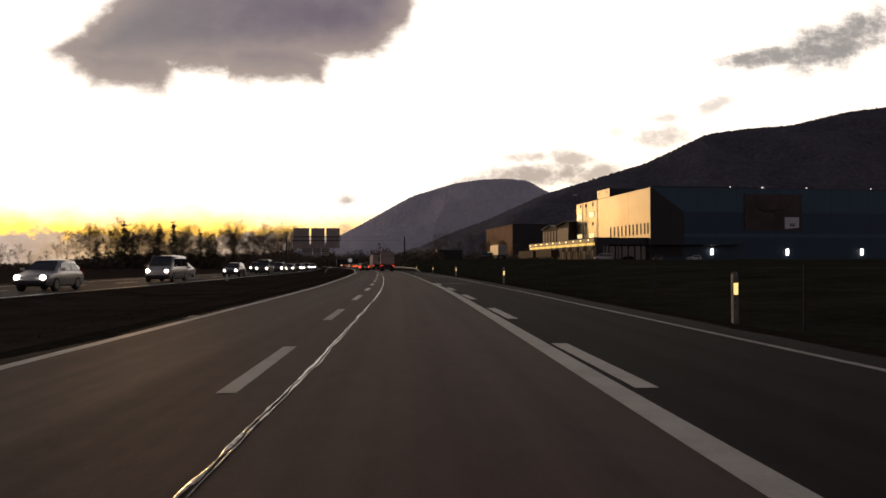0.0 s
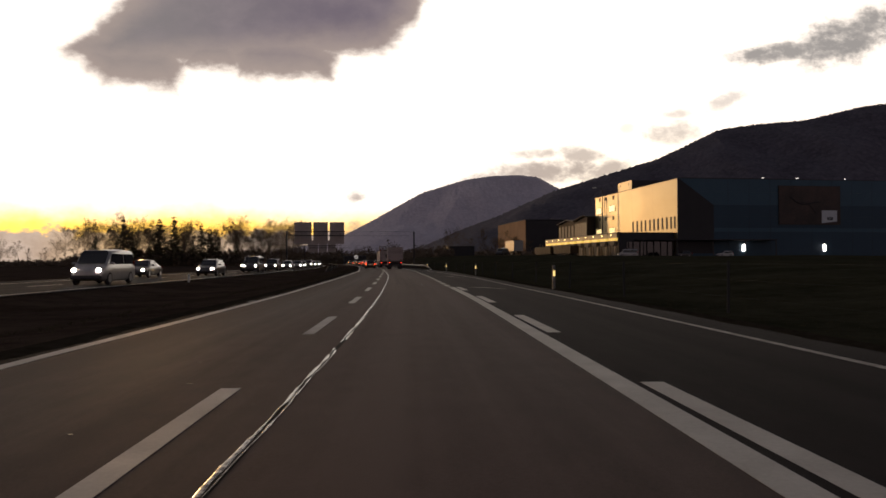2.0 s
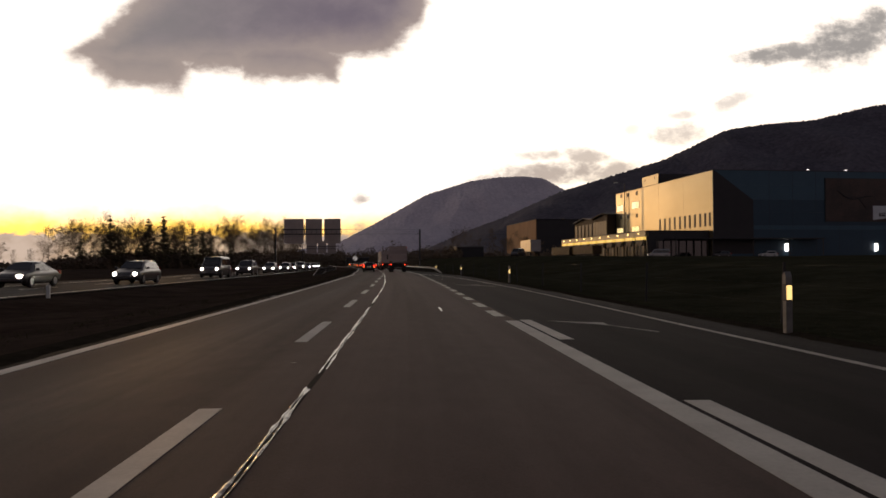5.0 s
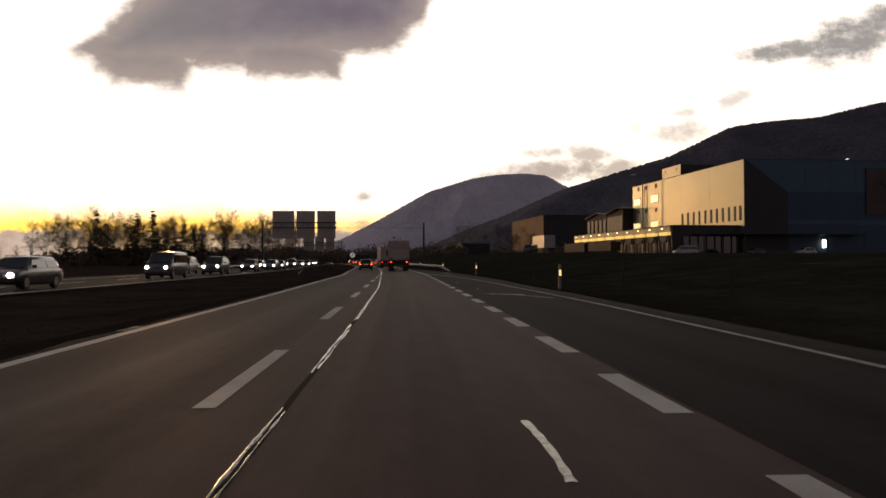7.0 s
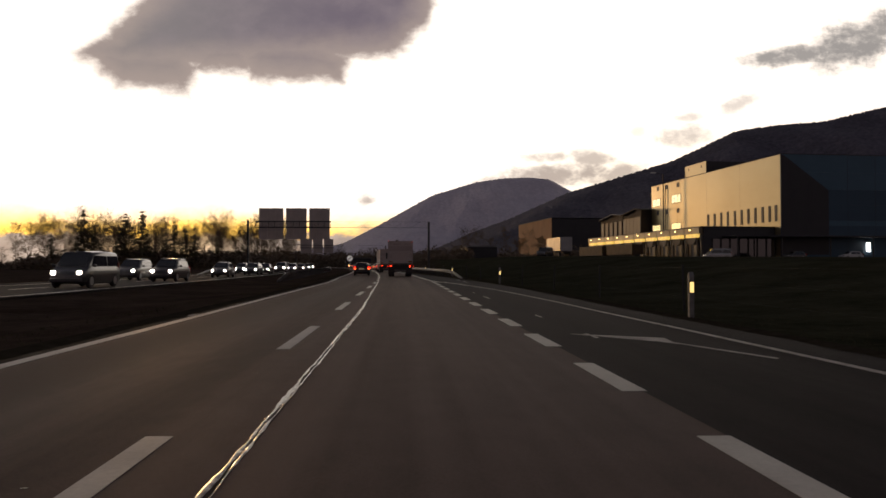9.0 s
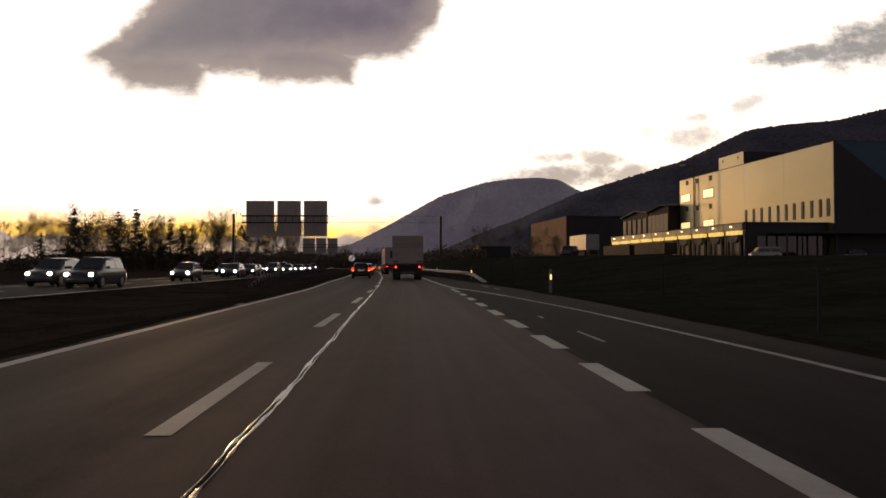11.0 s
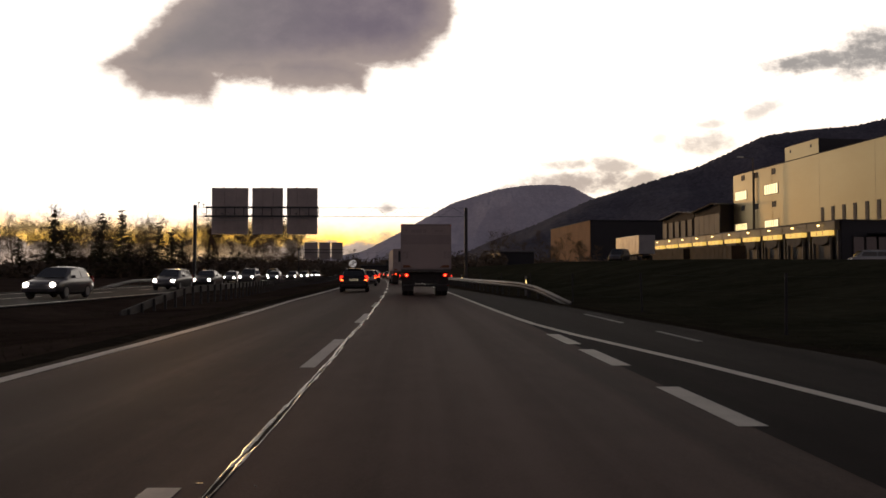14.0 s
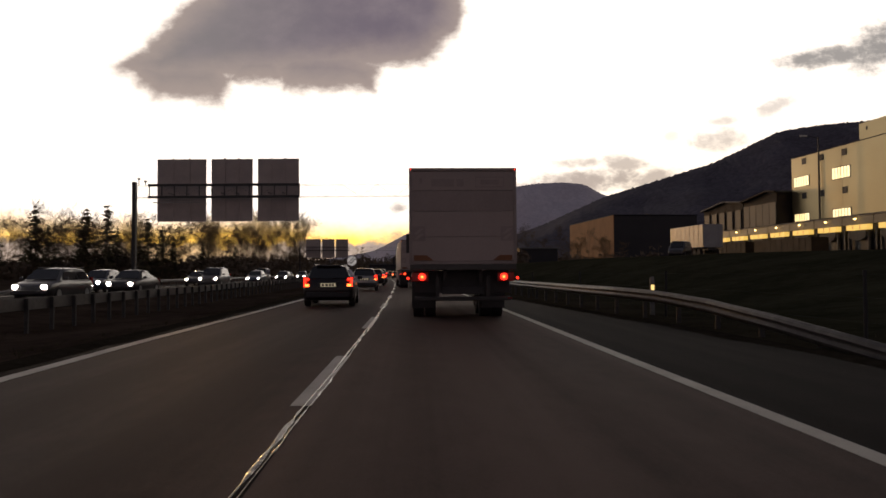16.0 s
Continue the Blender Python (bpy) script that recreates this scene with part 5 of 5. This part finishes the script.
car(pose(-7.75, 169.8, 0, 0, 0, 5), "silver_paint", "silver estate car with lit tail lamps on the motorway", "estate", group="cars ahead")


# the queue ahead
for k, (y, lane, paint, shape, col) in enumerate((
        (187, -1.8, "grey_paint", "hatch", "grey"), (203, -1.8, "blue_paint", "saloon", "dark blue"), (219, -1.8, "silver_paint", "suv", "silver"), (236, -1.8, "red_paint", "hatch", "dark red"),
        (254, -1.8, "black_paint", "saloon", "black"), (273, -1.8, "grey_paint", "estate", "grey"), (294, -1.8, "silver_paint", "hatch", "silver"), (318, -1.8, "blue_paint", "suv", "dark blue"),
        (199, 1.95, "silver_paint", "hatch", "silver"), (214, 1.95, "grey_paint", "suv", "grey"), (232, 1.95, "black_paint", "hatch", "black"), (250, 1.95, "white_paint", "saloon", "white"), (272, 1.95, "grey_paint", "estate", "grey"), (300, 1.95, "red_paint", "hatch", "dark red"))):
    car(pose(cx(y) + lane, y, 0, 0, 0, heading(y)), paint, col + " " + {"suv": "off-road car", "hatch": "hatchback"}.get(shape, shape) + " with lit tail lamps in the queue", shape, group="cars ahead")
# oncoming traffic
for y, lane, shape, paint, col in (
        (37, -15.4, "hatch", "silver_paint", "silver"), (56, -15.4, "van", "silver_paint", "silver"), (81, -15.4, "tall", "grey_paint", "grey"), (102, -15.4, "van", "grey_paint", "grey"), (117, -15.4, "suv", "black_paint", "black"),
        (135, -15.4, "hatch", "grey_paint", "grey"), (153, -15.4, "estate", "grey_paint", "grey"), (163, -15.4, "saloon", "black_paint", "black"), (182, -15.4, "suv", "grey_paint", "grey"), (201, -15.4, "hatch", "blue_paint", "dark blue"),
        (222, -15.4, "estate", "black_paint", "black"), (247, -15.4, "hatch", "grey_paint", "grey"), (285, -15.4, "suv", "black_paint", "black"), (322, -15.4, "saloon", "grey_paint", "grey"),
        (75, -19.4, "saloon", "grey_paint", "grey"), (121, -19.4, "suv", "grey_paint", "grey"), (168, -19.4, "hatch", "blue_paint", "dark blue"), (192, -19.4, "saloon", "grey_paint", "grey"), (228, -19.4, "van", "grey_paint", "grey"),
        (262, -19.4, "saloon", "black_paint", "black"), (298, -19.4, "hatch", "grey_paint", "grey")):
    car(pose(cx(y) + lane, y, 0, 0, 0, heading(y) + 180), paint, col + " " + {"suv": "off-road car", "hatch": "hatchback", "tall": "family car"}.get(shape, shape) + " with lit head lamps, oncoming", shape, facing=True, group="oncoming cars")


def box_trailer(m, length, mat, label, top=3.95):
    h = thing("box_trailer", m, label, "trailer")
    bm = B()
    block(bm, -1.25, 1.25, 0, length, 1.15, top, 0.04)
    part("box", bm, mat, h)
    bm = B()
    block(bm, -0.015, 0.015, -0.03, 0.03, 1.15, top - 0.03)
    first = part("side_rib", bm, mat, h)
    for x in (-1.26, 1.26):
        for k in range(int(length / 1.3) + 1):
            ob = first if (k == 0 and x < 0) else new("side_rib", first.data)
            ob.parent = h
            ob.matrix_basis = pose(x, k * 1.3 + 0.05, 0)
    bm = B()
    block(bm, -0.5, 0.5, 0.3, length - 0.3, 0.85, 1.14)
    part("chassis", bm, "dark_steel", h)
    for y in (1.4, 2.6, 3.8):
        for s in (-1, 1):
            bm = B()
            cyl(bm, (s * 1.22, y, 0.5), (s * 0.85, y, 0.5), 0.5, n=20)
            part("wheel", bm, "tyre", h)
    for s in (-1, 1):
        bm = B()
        block(bm, s * 0.7 - 0.06, s * 0.7 + 0.06, length - 2.6, length - 2.45, 0.0, 0.9)
        part("landing_leg", bm, "dark_steel", h)
    return h


box_trailer(pose(30.15, 209, ground_z(30, 213) + 0.05, 0, 0, 5.5), 10.0, "trailer_white", "white box trailer parked on the raised yard")
box_trailer(BM @ pose(-22.6, 16.6, 2.3, 0, 0, 4), 13.2, "tan_box", "low tan box trailer parked before the loading bays", top=3.3)
box_trailer(BM @ pose(-23.9, 31.6, 2.3, 0, 0, 5), 13.2, "tan_box", "low tan box trailer parked before the loading bays", top=3.3)
_van = pose(25.5, 207, ground_z(25.5, 207), 0, 0, 150)
car(_van, "grey_paint", "grey van parked beside the box trailer on the yard", "van", group="parked cars", lamps=False)
for x, y, r, paint, shape, lab in ((-16, -5, 80, "silver_paint", "van", "silver van parked before the annex"), (-2.5, -8, 95, "grey_paint", "hatch", "grey hatchback parked before the annex"), (8, -9, 88, "white_paint", "hatch", "white hatchback parked before the annex")):
    p = BM @ pose(x, y, 0, 0, 0, r)
    p.translation.z = ground_z(p.translation.x, p.translation.y)
    car(p, paint, lab, shape, group="parked cars", lamps=False)


# ---- rails and fence ----
def guard_rail(points, label, posts, face, mat="rail"):
    """A W-beam along points with separate posts. face: the side that the beam lies on."""
    h = thing("guard_rail", Matrix.Identity(4), label, "guard rail")
    prof = [(0.0, -0.31), (0.05, -0.27), (0.075, -0.22), (0.03, -0.165), (0.03, -0.145), (0.075, -0.09), (0.05, -0.04), (0.0, 0.0), (-0.012, 0.0), (-0.012, -0.31)]
    vs, fs = [], []
    pts = [Vector(p) for p in points]
    for k, p in enumerate(pts):
        d = (pts[min(k + 1, len(pts) - 1)] - pts[max(k - 1, 0)])
        d.z = 0
        d.normalize()
        side = Vector((d.y, -d.x, 0)) * face
        for a, b in prof:
            vs.append(p + side * (a + 0.06) + Vector((0, 0, b)))
    n = len(prof)
    for k in range(len(pts) - 1):
        for i in range(n):
            fs.append((k * n + i, k * n + (i + 1) % n, (k + 1) * n + (i + 1) % n, (k + 1) * n + i))
    fs.append(tuple(range(n))[::-1]), fs.append(tuple(range((len(pts) - 1) * n, len(pts) * n)))
    ob = mesh_object("beam", vs, fs, mat)
    ob.parent = h
    bm = B()
    block(bm, -0.05, 0.05, -0.035, 0.035, -1.0, 0.0, 0.006, 1)
    first = part("post", bm, "dark_steel", h)
    length = np.concatenate([[0], np.cumsum([(b - a).length for a, b in zip(pts, pts[1:])])])
    xs, ys, zs = (np.array([p[i] for p in pts]) for i in range(3))
    for k, s in enumerate(np.arange(0.6, length[-1], posts)):
        x, y, z = (float(np.interp(s, length, q)) for q in (xs, ys, zs))
        ob = first if k == 0 else new("post", first.data)
        ob.parent = h
        ob.matrix_basis = pose(x, y, z - 0.02)


_r = [(4.25, 128.6, 0.06), (4.05, 130.1, 0.22), (3.9, 132.4, 0.40), (3.75, 135.5, 0.58), (3.4, 138.2, 0.70), (2.95, 141, 0.74), (2.62, 145, 0.74), (2.2, 150.5, 0.74), (1.75, 156.5, 0.74)]
_r += [(cx(y) + 1.75 - cx(156.5), y, 0.74) for y in np.arange(161, 420, 6.0)]
guard_rail(_r, "galvanised guard rail that ramps up from the verge", 1.33 * 1.5, -1)
_r = [(cx(y) - 8.6, y, z - 0.2) for y, z in ((125, 0.1), (129, 0.5), (133, 0.8))] + [(cx(y) - float(np.interp(y, [140, 165], [8.6, 9.6])), y, 0.62) for y in np.arange(137, 340, 4.0)]
guard_rail(_r, "galvanised guard rail on posts in the grass median", 1.33, -1)
_r = [(cx(y) - 24.7, y, z - 0.2) for y, z in ((162, 0.1), (167, 0.5), (171, 0.78))] + [(cx(y) - 24.7, y, 0.6) for y in np.arange(176, 340, 6.0)]
guard_rail(_r, "galvanised guard rail along the far carriageway", 2.66, 1)


def fence():
    h = thing("wire_fence", Matrix.Identity(4), "dark wire fence on thin posts along the verge", "fence")
    off = lambda y: float(np.interp(y, [100, 135, 160], [9.3, 8.2, 7.0]))
    bm = B()
    cyl(bm, (0, 0, -0.3), (0, 0, 1.25), 0.035, 0.03, n=8)
    first = part("post", bm, "tyre", h)
    ys = np.arange(-20, 240, 8.4)
    for k, y in enumerate(ys):
        ob = first if k == 0 else new("post", first.data)
        ob.parent = h
        x = cx(y) + off(y)
        ob.matrix_basis = pose(x, y, ground_z(x, y), random.uniform(-2, 2), random.uniform(-2, 2), 0)
    for z in (0.4, 0.8, 1.18):
        bm = B()
        for a, b in zip(ys, ys[1:]):
            xa, xb = cx(a) + off(a), cx(b) + off(b)
            cyl(bm, (xa, a, ground_z(xa, a) + z), (xb, b, ground_z(xb, b) + z), 0.0012, n=4)
        part("wire", bm, "plastic", h)


fence()


# ---- trees ----
def tubes(name, segs, mat, parent, sides=4):
    """One mesh of tapered bars (a, b, radius at a, radius at b)."""
    vs, fs = [], []
    for a, b, r0, r1 in segs:
        d = (b - a)
        if d.length < 1e-5:
            continue
        d.normalize()
        s = d.orthogonal().normalized()
        t = d.cross(s)
        k0 = len(vs)
        for p, r in ((a, r0), (b, r1)):
            for i in range(sides):
                w = i * 2 * math.pi / sides
                vs.append(p + r * (math.cos(w) * s + math.sin(w) * t))
        for i in range(sides):
            j = (i + 1) % sides
            fs.append((k0 + i, k0 + j, k0 + sides + j, k0 + sides + i))
    ob = mesh_object(name, vs, fs, mat)
    ob.parent = parent
    return ob


def bare_tree(m, height, seed, label):
    """A leafless tree: a slim trunk, limbs that rise and fork, and a rounded crown of very fine twigs."""
    rnd = random.Random(seed)
    h = thing("bare_tree", m, label, "tree", "trees along the motorway")
    trunk, limbs, twigs = [], [], []
    spread = rnd.uniform(0.8, 1.15)

    def limb(p, d, length, r, depth):
        out = limbs if depth == 1 else twigs
        n = (0, 4, 3, 2, 1)[depth]
        for k in range(n):
            q = p + d * (length / n)
            r2 = max(0.0085, r * (1 - 0.6 / n))
            out.append((p, q, r, r2))
            p, r = q, r2
            d = (d + Vector((rnd.gauss(0, 0.12), rnd.gauss(0, 0.12), rnd.gauss(0.06, 0.08)))).normalized()
            if depth < 4:
                for _ in range((0, 2, 2, 2)[depth]):
                    side = Vector((rnd.gauss(0, 1), rnd.gauss(0, 1), rnd.gauss(0.1, 0.55))).normalized()
                    limb(p, (d * 0.75 + side * 0.62).normalized(), length * rnd.uniform(0.38, 0.62), max(0.0115, r * 0.58), depth + 1)

    p, d, r = Vector((0, 0, -0.3)), Vector((rnd.gauss(0, 0.03), rnd.gauss(0, 0.03), 1)).normalized(), height * 0.0115
    n = 12
    start = rnd.uniform(0.3, 0.42)
    for k in range(n):
        q = p + d * (height * 0.86 / n)
        trunk.append((p, q, r, r * 0.85))
        p, r = q, r * 0.85
        d = (d + Vector((rnd.gauss(0, 0.05), rnd.gauss(0, 0.05), 0.03))).normalized()
        t = (k + 1) / n
        if t > start:
            for _ in range(rnd.choice((1, 2, 2))):
                a = rnd.uniform(0, 2 * math.pi)
                up = rnd.uniform(0.35, 1.25)
                reach = 0.10 + 0.15 * math.sin(math.pi * min(1.0, (t - start) / (1.08 - start)) ** 0.8)
                limb(p, Vector((math.cos(a), math.sin(a), up)).normalized(), height * reach * spread * rnd.uniform(0.75, 1.2), max(0.035, r * 0.55), 1)
    tubes("trunk", trunk + limbs, "bark", h, 6)
    tubes("crown", twigs, "bark", h, 3)
    return h


def conifer(m, height, seed, label):
    """A spruce: straight trunk and uneven boughs hung with ragged needle sprays."""
    rnd = random.Random(seed)
    h = thing("conifer", m, label, "tree", "trees along the motorway")
    boughs, vs, fs = [(Vector((0, 0, -0.3)), Vector((0, 0, height * 0.6)), height * 0.013, height * 0.008), (Vector((0, 0, height * 0.6)), Vector((0, 0, height)), height * 0.008, 0.02)], [], []
    for k in range(int(height * 4.4)):
        t = rnd.choice((rnd.uniform(0.09, 0.985), rnd.randint(3, 17) / 17.5 + rnd.gauss(0, 0.006)))
        z = t * height
        lobe = 1.0 + 0.35 * noise.noise(Vector((t * 6.0, seed * 3.1, 0)))
        L = ((1 - t) ** 0.8 * height * 0.37 * rnd.uniform(0.35, 1.15) + 0.15) * lobe
        a = rnd.uniform(0, 2 * math.pi)
        d = Vector((math.cos(a), math.sin(a), 0))
        p = Vector((0, 0, z))
        q = p + d * L + Vector((0, 0, L * rnd.uniform(-0.35, 0.3)))
        boughs.append((p, q, 0.045, 0.015))
        n = int(4 + L * 5)
        for i in range(n):
            f = (i + 0.6) / n
            c = p.lerp(q, f)
            w = 0.25 + 0.8 * rnd.random() * (1 - 0.5 * f)
            e = Vector((rnd.gauss(0, 0.35), rnd.gauss(0, 0.35), rnd.gauss(-0.35, 0.22)))
            g = Vector((-d.y, d.x, 0)) * w + Vector((0, 0, rnd.gauss(0, 0.15)))
            b0 = len(vs)
            vs += [c - g * 0.5, c + g * 0.5, c + g * 0.25 + e, c - g * 0.35 + e * 0.8]
            fs.append((b0, b0 + 1, b0 + 2, b0 + 3))
    tubes("trunk", boughs, "bark", h, 5)
    ob = mesh_object("crown", vs, fs, "needles")
    ob.parent = h
    return h


def thicket(name, x0, x1, y0, y1, top, count, seed, label):
    """Dense low undergrowth of thin stems and ragged sprays, one mesh."""
    rnd = random.Random(seed)
    vs, fs = [], []
    for k in range(count):
        x, y = rnd.uniform(x0, x1), rnd.uniform(y0, y1)
        hgt = top * (0.45 + 0.55 * abs(noise.noise(Vector((x * 0.06, y * 0.06, seed)))) * 1.6) * rnd.uniform(0.32, 1.0) ** 1.3
        z0 = -0.3
        lean = Vector((rnd.gauss(0, 0.5), rnd.gauss(0, 0.5), hgt))
        w = rnd.uniform(0.05, 0.12)
        b0 = len(vs)
        base = Vector((x, y, z0))
        vs += [base + Vector((-w, 0, 0)), base + Vector((w, 0, 0)), base + lean]
        fs.append((b0, b0 + 1, b0 + 2))
        for _ in range(5):
            c = base + lean * rnd.uniform(0.15, 0.95) + Vector((rnd.gauss(0, 0.7), rnd.gauss(0, 0.7), 0))
            b0 = len(vs)
            for _ in range(3):
                vs.append(c + Vector((rnd.gauss(0, 0.55), rnd.gauss(0, 0.55), rnd.gauss(0, 0.45))))
            fs.append((b0, b0 + 1, b0 + 2))
    tagged(mesh_object(name, vs, fs, "shrub"), label, "undergrowth", kind="stuff")


_bare = [bare_tree(pose(-60, 338, -0.3), 16, 1, "leafless dark tree against the sunset"), bare_tree(pose(-74, 345, -0.3), 18, 2, "leafless dark tree against the sunset"),
         bare_tree(pose(-84, 336, -0.3), 17, 3, "leafless dark tree against the sunset"), bare_tree(pose(-96, 342, -0.3), 19, 4, "leafless dark tree against the sunset")]
_con = [conifer(pose(-94, 317, -0.3), 20.4, 5, "dark ragged spruce against the sunset"), conifer(pose(-115, 320, -0.3), 20.7, 6, "dark ragged spruce against the sunset"), conifer(pose(-100, 318, -0.3), 19.6, 7, "dark ragged spruce against the sunset")]
_tr = random.Random(42)
for x in np.arange(-140, -44, 3.3):
    for row in range(3):
        if _tr.random() < 0.22:
            continue
        src = _tr.choice(_bare)
        s = float(np.interp(x, [-165, -120, -80, -50], [1.08, 1.14, 1.12, 1.0])) * _tr.uniform(0.74, 1.08)
        c = copy_thing(src, pose(x + _tr.uniform(-1.6, 1.6), 330 + row * 9 + _tr.uniform(-6, 6), -0.3, 0, 0, _tr.uniform(0, 360)))
        c.scale = (s, s, s)
for x, y, s in ((-111, 319, 0.78), (-83, 317, 0.82), (-79.5, 318, 0.70), (-76.8, 319, 0.58), (-105, 326, 0.62), (-88.5, 325, 0.55), (-121, 328, 0.55), (-128, 324, 0.62), (-71, 326, 0.5), (-97, 330, 0.75), (-63, 330, 0.48), (-108, 330, 0.5)):
    c = copy_thing(_tr.choice(_con), pose(x, y, -0.3, 0, 0, _tr.uniform(0, 360)))
    c.scale = (s * 1.1, s * 1.1, s)
for k in range(26):
    x = -160 - 6.5 * k + _tr.uniform(-3, 3)
    c = copy_thing(_tr.choice(_bare), pose(x, 380 + _tr.uniform(-20, 40), -0.3, 0, 0, _tr.uniform(0, 360)))
    s = _tr.uniform(0.45, 0.75)
    c.scale = (s, s, s)
for x, y, s in ((-47, 292, 0.72), (-40, 345, 0.6), (-33, 372, 0.62), (-60, 400, 0.7), (62, 420, 0.72), (58, 452, 0.8), (55, 470, 0.75)):
    c = copy_thing(_tr.choice(_bare), pose(x, y, ground_z(x, y), 0, 0, _tr.uniform(0, 360)))
    c.scale = (s, s, s)
thicket("undergrowth", -141, -44, 322, 362, 9.0, 12000, 3, "dense dark undergrowth below the trees")
thicket("undergrowth_far", -420, -141, 360, 420, 4.5, 5000, 5, "dense dark undergrowth in the distance")
for x, y, k in ((21, 388, 0.8), (24.5, 394, 0.9), (27.5, 390, 0.7), (34, 392, 0.75), (41, 398, 0.85), (46, 390, 0.7), (12, 410, 0.5), (52, 405, 0.8), (57, 398, 0.75), (60, 412, 0.85), (64, 402, 0.7)):
    c = copy_thing(_tr.choice(_bare), pose(x, y, ground_z(x, y), 0, 0, _tr.uniform(0, 360)))
    c.scale = (k, k, k)
thicket("undergrowth_yard", 2, 66, 356, 400, 11.0, 7000, 9, "dark bushes behind the low building")
# added to hide the low building's sunlit side from the camera
thicket("undergrowth_wall", 13, 20, 322, 345, 9.0, 900, 12, "dark bushes beside the low building")
thicket("undergrowth_road", -115, 2, 425, 475, 15.0, 9000, 8, "dark bushes where the road bends")


# ---- grass on the verges ----
def verge(name, y0, y1, inner, outer, count, seed, label):
    """Short rough grass in tufts, one mesh."""
    rnd = random.Random(seed)
    vs, fs = [], []
    for k in range(count):
        y = rnd.uniform(y0, y1)
        x = cx(y) + inner(y) + (outer - inner(y)) * rnd.random() ** 1.4 if outer > inner(y) else cx(y) + rnd.uniform(outer, inner(y))
        z = ground_z(x, y)
        for _ in range(3):
            hgt = rnd.uniform(0.02, 0.09)
            a = rnd.uniform(0, math.pi)
            w = rnd.uniform(0.004, 0.010)
            c = Vector((x + rnd.gauss(0, 0.05), y + rnd.gauss(0, 0.05), z - 0.02))
            b0 = len(vs)
            vs += [c + Vector((math.cos(a) * w, math.sin(a) * w, 0)), c - Vector((math.cos(a) * w, math.sin(a) * w, 0)), c + Vector((rnd.gauss(0, 0.07), rnd.gauss(0, 0.07), hgt))]
            fs.append((b0, b0 + 1, b0 + 2))
    tagged(mesh_object(name, vs, fs, "blades"), label, "grass", kind="stuff")


verge("verge_grass", 4, 170, lambda y: float(np.interp(y, [100, 135, 160], [8.1, 6.7, 5.1])), 20.0, 30000, 21, "rough dark grass on the verge")
verge("median_grass", 4, 200, lambda y: left_edge(y) - 0.6, -12.8, 26000, 22, "rough dark grass in the median")
